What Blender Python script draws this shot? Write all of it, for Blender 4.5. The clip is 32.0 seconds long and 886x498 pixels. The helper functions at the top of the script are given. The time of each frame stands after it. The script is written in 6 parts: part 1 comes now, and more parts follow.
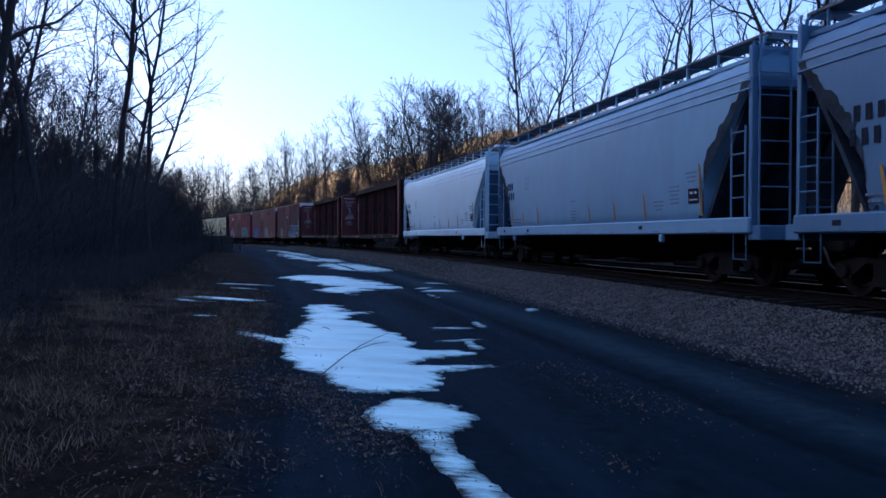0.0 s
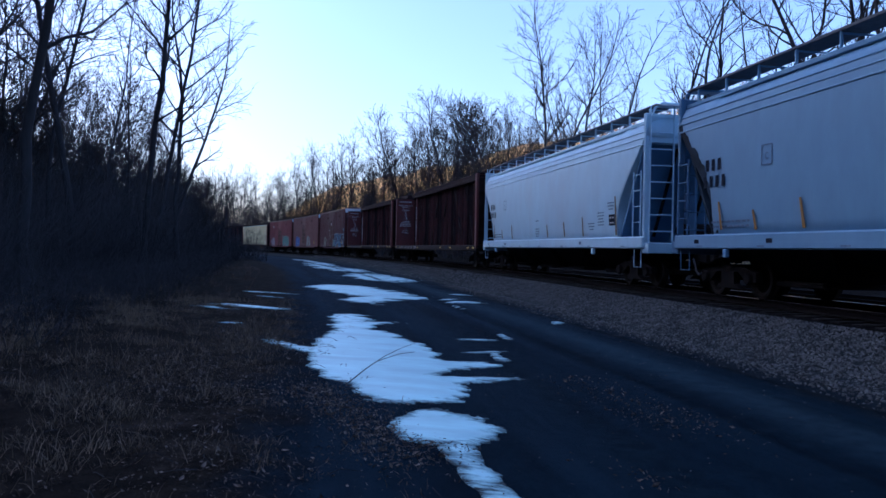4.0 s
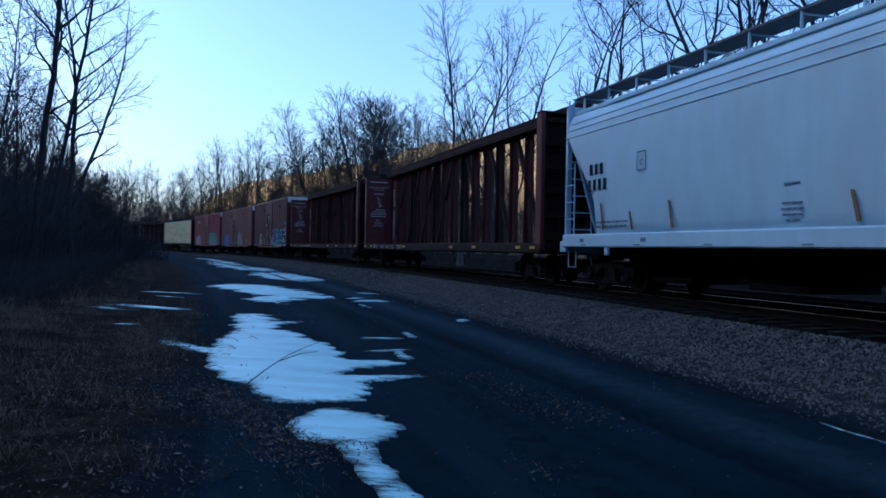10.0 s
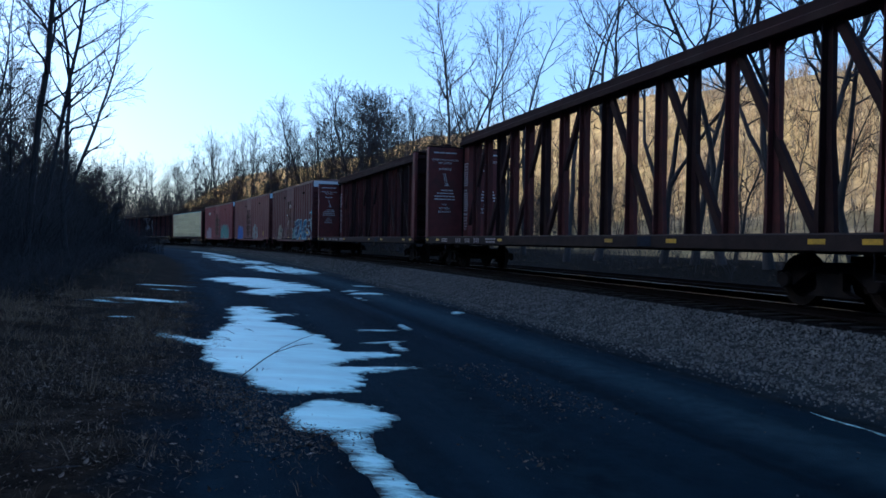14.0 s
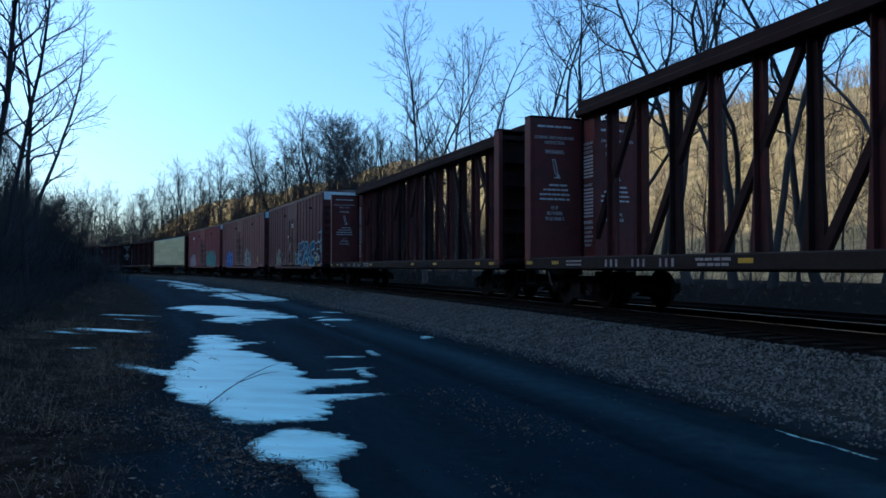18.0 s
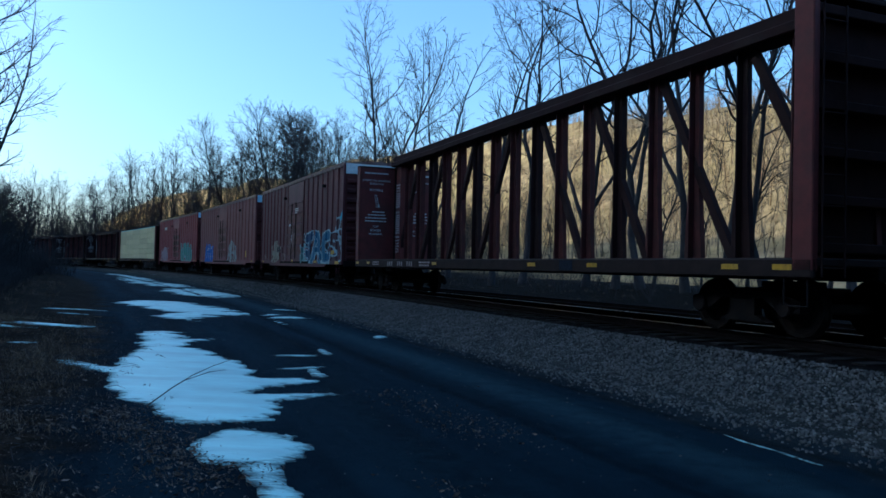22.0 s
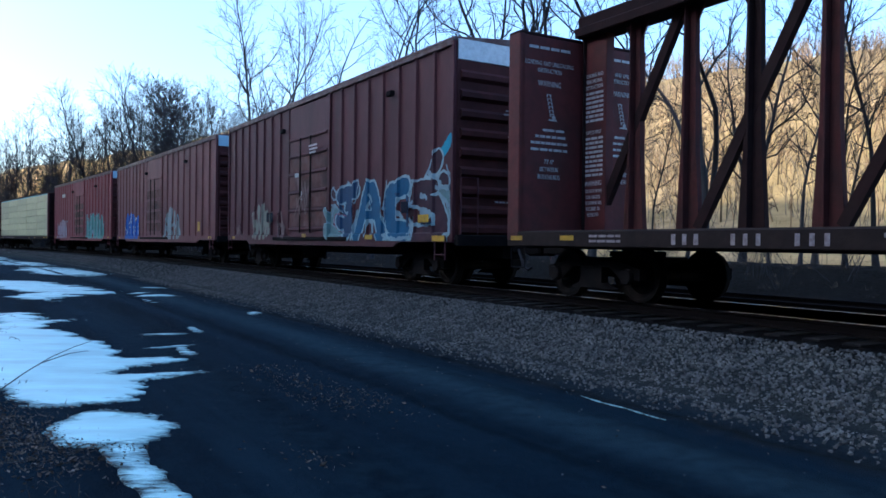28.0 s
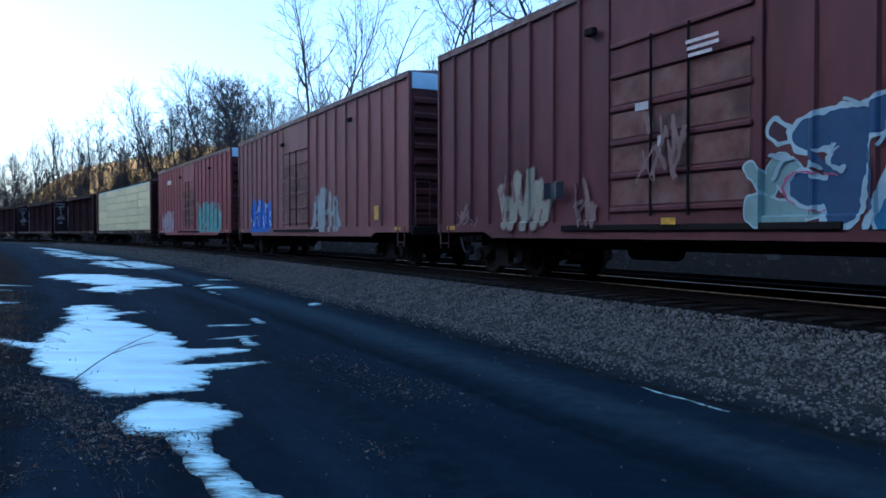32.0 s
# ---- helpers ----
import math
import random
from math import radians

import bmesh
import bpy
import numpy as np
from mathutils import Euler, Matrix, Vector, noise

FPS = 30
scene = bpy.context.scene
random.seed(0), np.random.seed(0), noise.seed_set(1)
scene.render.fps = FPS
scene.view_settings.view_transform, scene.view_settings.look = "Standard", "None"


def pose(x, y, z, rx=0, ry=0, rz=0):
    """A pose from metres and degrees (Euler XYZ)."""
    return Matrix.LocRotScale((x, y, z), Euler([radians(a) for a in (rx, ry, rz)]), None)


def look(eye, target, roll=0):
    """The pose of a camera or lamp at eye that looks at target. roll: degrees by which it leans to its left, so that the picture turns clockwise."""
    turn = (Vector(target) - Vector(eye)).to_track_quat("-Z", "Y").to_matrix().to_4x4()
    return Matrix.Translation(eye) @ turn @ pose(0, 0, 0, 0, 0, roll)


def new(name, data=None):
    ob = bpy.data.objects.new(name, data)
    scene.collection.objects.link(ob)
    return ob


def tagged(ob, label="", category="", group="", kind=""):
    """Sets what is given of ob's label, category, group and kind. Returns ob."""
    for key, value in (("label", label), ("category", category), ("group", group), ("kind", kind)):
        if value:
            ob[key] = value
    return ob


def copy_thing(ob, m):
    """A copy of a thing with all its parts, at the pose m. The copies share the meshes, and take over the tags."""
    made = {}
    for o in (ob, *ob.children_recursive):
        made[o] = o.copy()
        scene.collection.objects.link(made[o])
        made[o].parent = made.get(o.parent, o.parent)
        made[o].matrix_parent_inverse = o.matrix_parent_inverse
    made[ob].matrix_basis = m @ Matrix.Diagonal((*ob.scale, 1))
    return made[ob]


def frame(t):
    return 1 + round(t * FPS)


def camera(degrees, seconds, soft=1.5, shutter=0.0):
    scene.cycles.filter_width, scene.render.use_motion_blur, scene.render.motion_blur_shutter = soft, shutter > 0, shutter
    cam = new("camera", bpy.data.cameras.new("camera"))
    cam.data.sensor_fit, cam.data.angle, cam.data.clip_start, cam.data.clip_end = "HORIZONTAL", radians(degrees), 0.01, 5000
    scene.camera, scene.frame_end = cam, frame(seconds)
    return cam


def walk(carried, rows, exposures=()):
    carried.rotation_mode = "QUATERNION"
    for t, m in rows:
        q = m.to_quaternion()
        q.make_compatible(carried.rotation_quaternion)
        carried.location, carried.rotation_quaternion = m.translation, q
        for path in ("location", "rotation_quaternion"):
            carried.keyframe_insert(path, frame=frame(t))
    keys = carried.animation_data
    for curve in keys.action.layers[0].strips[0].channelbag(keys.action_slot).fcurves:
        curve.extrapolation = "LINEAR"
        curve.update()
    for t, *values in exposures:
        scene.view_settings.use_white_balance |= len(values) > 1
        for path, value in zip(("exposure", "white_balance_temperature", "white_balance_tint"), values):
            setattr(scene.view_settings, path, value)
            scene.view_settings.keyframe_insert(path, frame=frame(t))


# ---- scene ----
# --- camera and its way ---
PATH = [
    (0, -0.091, -0.046, 1.612, 20.73, -0.84, 0.19),
    (0.5, -0.101, -0.058, 1.609, 21.65, -0.72, -0.2),
    (1, -0.101, -0.047, 1.612, 20.94, -0.51, 0.68),
    (1.5, -0.105, -0.041, 1.6, 20.77, -1.77, 1.91),
    (2, -0.123, -0.023, 1.612, 20.35, -1.17, 1.15),
    (2.5, -0.139, -0.001, 1.595, 20.85, -1.02, 1.29),
    (3, -0.156, 0.002, 1.587, 21.4, -0.19, 1.24),
    (3.5, -0.15, 0.003, 1.584, 22.12, -0.14, 1.47),
    (5.5, -0.138, -0.115, 1.648, 23.77, 0.52, -0.18),
    (6, -0.138, -0.088, 1.616, 24.19, 0.04, 0.56),
    (6.5, -0.141, -0.036, 1.611, 23.44, -0.62, 0.4),
    (7, -0.141, 0.027, 1.595, 22.86, 0.25, 0.24),
    (7.5, -0.129, 0.046, 1.584, 21.88, -0.04, 1.12),
    (8, -0.094, 0.027, 1.588, 19.24, 0.03, 1.31),
    (8.5, -0.088, -0.002, 1.606, 18.53, -0.29, 0.68),
    (9, -0.071, -0.036, 1.609, 18.77, 0.43, 0.52),
    (9.5, -0.061, -0.026, 1.606, 17.19, -0.69, 1.37),
    (10, -0.04, -0.023, 1.595, 15.93, 0.02, 1.03),
    (10.5, -0.053, -0.017, 1.6, 14.29, -0.47, 0.97),
    (11, -0.035, -0.079, 1.613, 13.72, -0.51, 0.82),
    (11.5, -0.054, -0.051, 1.6, 14.13, 0.18, 1.16),
    (12, -0.059, 0, 1.568, 15.07, 0.07, 1.53),
    (12.5, -0.041, -0.002, 1.556, 14.89, -2.24, 2.07),
    (13, -0.045, -0.031, 1.589, 15.29, -0.62, 1.33),
    (13.5, -0.001, -0.091, 1.591, 15.42, -0.47, 1.22),
    (14, -0.02, -0.055, 1.582, 15.58, -0.47, 1.01),
    (14.5, -0.019, -0.057, 1.593, 15.28, -0.27, 0.89),
    (16.5, 0.042, -0.041, 1.572, 14.31, 0.54, 0.4),
    (17, 0.013, -0.012, 1.569, 13.21, 0.96, 0.41),
    (17.5, 0.018, -0.032, 1.561, 13.64, 1.25, 0.16),
    (18, 0.023, -0.025, 1.584, 13.38, 1.33, 0.07),
    (18.5, 0.057, -0.031, 1.575, 12.24, 0.78, 0.37),
    (19, 0.05, -0.021, 1.573, 11.2, 2.49, 0.45),
    (19.5, 0.044, -0.026, 1.583, 10.74, 1.76, 1.23),
    (20, 0.054, -0.048, 1.589, 11.1, 1.1, 0.64),
    (20.5, 0.062, -0.051, 1.584, 10.65, 1.69, 0.33),
    (21, 0.012, 0.079, 1.607, 10.21, 1.9, 0.28),
    (21.5, 0.018, 0.074, 1.577, 10.25, 1.49, 0.72),
    (22, 0.019, 0.099, 1.581, 10.2, 1.36, 1.28),
    (22.5, 0.034, 0.081, 1.584, 9.62, 0.72, 0.35),
    (23, 0.041, 0.082, 1.566, 9.33, -0.14, -0.45),
    (23.5, 0.034, 0.077, 1.579, 9.56, 0.2, -0.52),
    (24, 0.035, 0.078, 1.59, 9.66, 0.62, -0.42),
    (24.5, 0.036, 0.068, 1.587, 9.62, 1.08, -0.11),
    (25, 0.033, 0.114, 1.589, 8.94, 1.39, -0.23),
    (25.5, 0.056, 0.103, 1.59, 9.13, 1.71, -0.31),
    (27.5, 0.124, 0.035, 1.58, 1.18, 0.61, 1.88),
    (28, 0.153, -0.009, 1.583, 1.41, -0.43, 0.65),
    (28.5, 0.169, 0.019, 1.588, 2.14, -0.62, 1.01),
    (29, 0.179, -0.023, 1.596, 2.99, -0.31, 0.13),
    (29.5, 0.194, -0.033, 1.609, 3, 0.41, 0.58),
    (30, 0.18, 0.05, 1.582, 5.36, 1.28, 0.25),
    (30.5, 0.165, 0.023, 1.584, 5.29, 1.24, 0.13),
    (31, 0.166, 0.001, 1.588, 6.49, 0.44, -0.29),
    (31.5, 0.175, 0.037, 1.559, 6.8, -0.43, 0.57),
    (32, 0.182, 0.013, 1.589, 5.74, -1.19, -0.06),
]


def aimed(x, y, z, yaw, pitch, roll):
    a, b = radians(yaw), radians(pitch)
    way = Vector((-math.sin(a) * math.cos(b), math.cos(a) * math.cos(b), math.sin(b)))
    return look(Vector((x, y, z)), Vector((x, y, z)) + way, roll)


cam = camera(59.34, 32.0, soft=1.6)
walk(cam, [(r[0], aimed(*r[1:])) for r in PATH], exposures=[
    (0.0, 1.28, 5000, 24), (3.5, 1.28, 5000, 24), (5.5, 1.1, 4750, 18), (9.0, 1.03, 4650, 13), (11.0, 1.07, 4750, 9), (12.0, 1.18, 4850, 7), (12.8, 1.28, 5250, 13), (14.0, 1.15, 4900, 7), (16.5, 0.97, 4700, -2), (22.0, 0.93, 4650, -3),
    (25.5, 1.06, 4800, 0), (27.6, 1.4, 5050, 5), (28.2, 2.0, 5100, 8), (29.0, 2.42, 5150, 8), (30.0, 2.3, 5150, 8), (31.0, 1.78, 4850, 9), (32.0, 1.88, 4950, 8)])

# --- the line of the track: s runs back along it, from a point abeam of the camera ---
KNOTS = ((-20, 0.00005), (10, 0.00003), (40, 0.00238), (80, 0.00166), (130, 0.0020), (200, 0.00184))
S0, S1 = -300, 700
SS = np.arange(S0, S1, 1.0)
BEND = np.interp(SS, [k[0] for k in KNOTS], [k[1] for k in KNOTS])
TH = np.cumsum(BEND)
TH += 0.5604 - TH[-S0]
LX, LY = np.cumsum(-np.sin(TH)), np.cumsum(np.cos(TH))
LX += 11.813 - LX[-S0]
LY += 0.0 - LY[-S0]
RAIL = 0.662


def on_line(s, lateral=0.0):
    """Place and heading on the track; lateral runs away from the camera's side."""
    x, y, t = np.interp(s, SS, LX), np.interp(s, SS, LY), np.interp(s, SS, TH)
    return x + math.cos(t) * lateral, y + math.sin(t) * lateral, t


def off_line(px, py):
    """Signed distance from the track (positive beyond it) and s of the nearest place, for arrays."""
    px, py = np.atleast_1d(np.asarray(px, float)), np.atleast_1d(np.asarray(py, float))
    d, s = np.zeros(len(px)), np.zeros(len(px))
    for a in range(0, len(px), 4000):
        q = (px[a:a + 4000, None] - LX[None]) ** 2 + (py[a:a + 4000, None] - LY[None]) ** 2
        i = q.argmin(1)
        rx, ry = px[a:a + 4000] - LX[i], py[a:a + 4000] - LY[i]
        d[a:a + 4000] = rx * np.cos(TH[i]) + ry * np.sin(TH[i])
        s[a:a + 4000] = SS[i] - rx * np.sin(TH[i]) + ry * np.cos(TH[i])
    return d, s


# --- world, sun ---
SUN_AZ, SUN_EL = radians(-100), radians(22)      # low, behind the ridge on the near side
world = bpy.data.worlds.new("sky")
scene.world = world
world.use_nodes = True
wn = world.node_tree
sky = wn.nodes.new("ShaderNodeTexSky")
sky.sky_type = "NISHITA"
sky.sun_disc = False
sky.sun_elevation, sky.sun_rotation = SUN_EL, SUN_AZ
sky.air_density, sky.dust_density, sky.ozone_density = 1.0, 3.0, 1.6
wn.nodes["Background"].inputs[1].default_value = 0.15
wn.links.new(sky.outputs[0], wn.nodes["Background"].inputs[0])
sun = new("sun", bpy.data.lights.new("sun", "SUN"))
sun.data.energy, sun.data.angle, sun.data.color = 3.1, radians(0.6), (1.0, 0.80, 0.56)
SUN_WAY = Vector((math.sin(SUN_AZ) * math.cos(SUN_EL), math.cos(SUN_AZ) * math.cos(SUN_EL), math.sin(SUN_EL)))
sun.matrix_world = look((-100, -60, 120), Vector((-100, -60, 120)) - SUN_WAY)


# --- materials ---
def mat(name, col, rough=0.7, col2=None, scale=6.0, mix=0.5, metal=0.0, bump=0.15, bscale=None, stretch=(1, 1, 1), stain=None, sscale=0.8, spec=0.22, rand=0.0):
    """A painted or natural surface: base colour, a second colour by fine noise, stains by broad noise, relief."""
    m = bpy.data.materials.new(name)
    m.use_nodes = True
    nt = m.node_tree
    N, L = nt.nodes, nt.links
    b = N["Principled BSDF"]
    tc, mp = N.new("ShaderNodeTexCoord"), N.new("ShaderNodeMapping")
    L.new(tc.outputs["Object"], mp.inputs[0])
    mp.inputs["Scale"].default_value = stretch
    col2 = col2 or tuple(c * 0.6 for c in col)
    n1 = N.new("ShaderNodeTexNoise")
    n1.inputs["Scale"].default_value, n1.inputs["Detail"].default_value, n1.inputs["Roughness"].default_value = scale, 6, 0.65
    L.new(mp.outputs[0], n1.inputs["Vector"])
    r1 = N.new("ShaderNodeMapRange")
    r1.inputs[1].default_value, r1.inputs[2].default_value = 0.5 - 0.25 * mix, 0.5 + 0.4 - 0.25 * mix
    L.new(n1.outputs[0], r1.inputs[0])
    mx = N.new("ShaderNodeMix")
    mx.data_type = "RGBA"
    mx.inputs[6].default_value, mx.inputs[7].default_value = (*col, 1), (*col2, 1)
    L.new(r1.outputs[0], mx.inputs[0])
    out = mx.outputs[2]
    if stain:
        n2 = N.new("ShaderNodeTexNoise")
        n2.inputs["Scale"].default_value, n2.inputs["Detail"].default_value = sscale, 5
        L.new(mp.outputs[0], n2.inputs["Vector"])
        r2 = N.new("ShaderNodeMapRange")
        r2.inputs[1].default_value, r2.inputs[2].default_value, r2.inputs[4].default_value = 0.48, 0.75, 0.8
        L.new(n2.outputs[0], r2.inputs[0])
        m2 = N.new("ShaderNodeMix")
        m2.data_type = "RGBA"
        L.new(out, m2.inputs[6])
        m2.inputs[7].default_value = (*stain, 1)
        L.new(r2.outputs[0], m2.inputs[0])
        out = m2.outputs[2]
    if rand:
        oi, hs = N.new("ShaderNodeObjectInfo"), N.new("ShaderNodeHueSaturation")
        rr = N.new("ShaderNodeMapRange")
        rr.inputs[3].default_value, rr.inputs[4].default_value = 1 - rand, 1 + rand
        L.new(oi.outputs["Random"], rr.inputs[0])
        L.new(rr.outputs[0], hs.inputs["Value"])
        L.new(out, hs.inputs["Color"])
        out = hs.outputs[0]
    L.new(out, b.inputs["Base Color"])
    b.inputs["Roughness"].default_value, b.inputs["Metallic"].default_value = rough, metal
    b.inputs["Specular IOR Level"].default_value = spec
    if bump:
        n3, bp = N.new("ShaderNodeTexNoise"), N.new("ShaderNodeBump")
        n3.inputs["Scale"].default_value, n3.inputs["Detail"].default_value = bscale or scale * 3, 4
        L.new(mp.outputs[0], n3.inputs["Vector"])
        L.new(n3.outputs[0], bp.inputs["Height"])
        bp.inputs["Strength"].default_value, bp.inputs["Distance"].default_value = bump, 0.02
        L.new(bp.outputs[0], b.inputs["Normal"])
    return m


STEEL_DARK = mat("grimy steel", (0.012, 0.0115, 0.012), 0.9, (0.022, 0.017, 0.015), 5, 0.4, bump=0.2, spec=0.04)
WHEEL_STEEL = mat("wheel steel", (0.014, 0.013, 0.012), 0.85, (0.028, 0.02, 0.016), 4, 0.4, spec=0.05)
RAIL_RUST = mat("rusty rail", (0.010, 0.008, 0.0075), 0.95, (0.007, 0.006, 0.006), 9, spec=0.05)
RAIL_HEAD = mat("worn rail head", (0.62, 0.59, 0.55), 0.3, (0.45, 0.42, 0.38), 12, metal=1.0, bump=0.02)
TIE_WOOD = mat("creosoted tie", (0.009, 0.008, 0.0075), 0.95, (0.018, 0.015, 0.013), 7, stretch=(1, 6, 6), bump=0.5, rand=0.3)
# white and grey paint carry the blue sky light of the shade in their colour
WHITE_PAINT = mat("white hopper paint", (0.43, 0.60, 0.69), 0.45, (0.38, 0.53, 0.61), 2.5, 0.6, stain=(0.41, 0.50, 0.57), sscale=0.6, bump=0.04, stretch=(1, 1, 0.35))
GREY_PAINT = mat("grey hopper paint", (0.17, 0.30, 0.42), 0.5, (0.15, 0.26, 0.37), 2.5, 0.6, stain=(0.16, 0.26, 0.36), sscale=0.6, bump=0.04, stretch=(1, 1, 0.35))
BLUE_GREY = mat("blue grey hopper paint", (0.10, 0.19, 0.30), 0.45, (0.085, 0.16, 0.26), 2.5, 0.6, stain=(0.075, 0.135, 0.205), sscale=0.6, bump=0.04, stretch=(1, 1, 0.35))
GALV = mat("galvanised steel", (0.46, 0.48, 0.5), 0.45, (0.33, 0.34, 0.36), 9, metal=0.5, bump=0.05)
BEAM_RED = mat("brown red car paint", (0.11, 0.027, 0.025), 0.65, (0.062, 0.021, 0.019), 3.5, 0.5, stain=(0.055, 0.032, 0.028), sscale=1.1, bump=0.12)
# near-black brown; shade on the top chord is put into this colour
BEAM_DARK = mat("dark brown beam paint", (0.026, 0.014, 0.0135), 0.9, (0.016, 0.011, 0.011), 3.5, 0.5, stain=(0.03, 0.022, 0.02), sscale=1.2, bump=0.12, spec=0.08)
DECK_DARK = mat("oily deck steel", (0.028, 0.02, 0.018), 0.9, (0.016, 0.013, 0.012), 4, 0.5, bump=0.25, spec=0.1)
ROOF_DARK = mat("boxcar roof", (0.10, 0.05, 0.045), 0.6, (0.2, 0.17, 0.16), 3, 0.4, bump=0.1)
YELLOW_REF = mat("yellow reflective tape", (0.55, 0.34, 0.03), 0.5, (0.25, 0.15, 0.03), 9, 0.6, bump=0)
WHITE_INK = mat("white stencil paint", (0.55, 0.54, 0.53), 0.65, (0.3, 0.25, 0.24), 14, 0.4, bump=0)
BLACK_INK = mat("black stencil paint", (0.012, 0.016, 0.026), 0.6, (0.022, 0.028, 0.042), 14, bump=0, spec=0.02)
WORN_INK = mat("worn white stencil paint", (0.32, 0.29, 0.29), 0.7, (0.1, 0.06, 0.06), 14, 0.5, bump=0)
RUST = mat("rust streak", (0.23, 0.11, 0.035), 0.8, (0.36, 0.22, 0.06), 8, stretch=(1, 1, 0.3))
LUMBER_WRAP = mat("wrapped lumber", (0.50, 0.49, 0.27), 0.5, (0.38, 0.37, 0.2), 3, 0.5, bump=0.12, rand=0.12)
LUMBER_TOP = mat("teal wrap", (0.16, 0.42, 0.44), 0.5, (0.3, 0.5, 0.5), 4)
def per_island(m, spread):
    """Lets each loose piece of a joined mesh have its own brightness."""
    nt = m.node_tree
    N, L = nt.nodes, nt.links
    b = N["Principled BSDF"]
    base = b.inputs["Base Color"].links[0].from_socket
    g, r, h = N.new("ShaderNodeNewGeometry"), N.new("ShaderNodeMapRange"), N.new("ShaderNodeHueSaturation")
    L.new(g.outputs["Random Per Island"], r.inputs[0])
    r.inputs[3].default_value, r.inputs[4].default_value = 1 - spread, 1 + spread * 1.3
    L.new(r.outputs[0], h.inputs["Value"])
    L.new(base, h.inputs["Color"])
    L.new(h.outputs[0], b.inputs["Base Color"])


BULK_SHADE = mat("bulkhead paint darkened as shade", (0.02, 0.012, 0.0115), 0.9, (0.034, 0.018, 0.016), 3.0, 0.5, stain=(0.012, 0.0095, 0.009), sscale=1.0, bump=0.15, spec=0.05)
STAKE_RED = mat("dark brown red stake paint", (0.075, 0.024, 0.022), 0.75, (0.04, 0.018, 0.017), 3.5, 0.6, stain=(0.028, 0.02, 0.019), sscale=1.3, bump=0.12, spec=0.12)
STONE = mat("ballast stone", (0.112, 0.108, 0.098), 0.95, (0.044, 0.043, 0.044), 2.5, 0.6, bump=0.3)
BARK = mat("grey bark", (0.03, 0.029, 0.031), 0.9, (0.017, 0.0165, 0.0175), 5, 0.5, stretch=(1, 1, 0.25), bump=0.7, bscale=14, rand=0.25)
BARK_PALE = mat("pale bark", (0.10, 0.092, 0.085), 0.9, (0.045, 0.04, 0.038), 5, 0.5, stretch=(1, 1, 0.25), bump=0.7, bscale=14, rand=0.2)
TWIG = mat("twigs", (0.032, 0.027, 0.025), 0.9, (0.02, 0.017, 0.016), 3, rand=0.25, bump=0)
# a cool haze over the wood is put into the brush colour, slightly into BARK
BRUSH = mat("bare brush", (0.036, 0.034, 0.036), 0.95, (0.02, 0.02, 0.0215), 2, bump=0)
GRASS = mat("dry grass", (0.14, 0.102, 0.066), 0.95, (0.04, 0.03, 0.02), 1.3, bump=0)
LEAF = mat("dead leaves", (0.04, 0.028, 0.02), 0.9, (0.18, 0.145, 0.115), 9.0, bump=0)
# the gold of sunlight on the far slope is put into this tree colour
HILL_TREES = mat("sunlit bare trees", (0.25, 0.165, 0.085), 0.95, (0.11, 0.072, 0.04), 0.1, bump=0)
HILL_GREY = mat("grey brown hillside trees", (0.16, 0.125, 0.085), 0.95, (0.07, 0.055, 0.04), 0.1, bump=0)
per_island(HILL_GREY, 0.6)
per_island(STONE, 0.5)
per_island(LEAF, 0.75)
per_island(GRASS, 0.6)
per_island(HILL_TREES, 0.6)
LED = mat("dark reservoir", (0.03, 0.03, 0.035), 0.6)


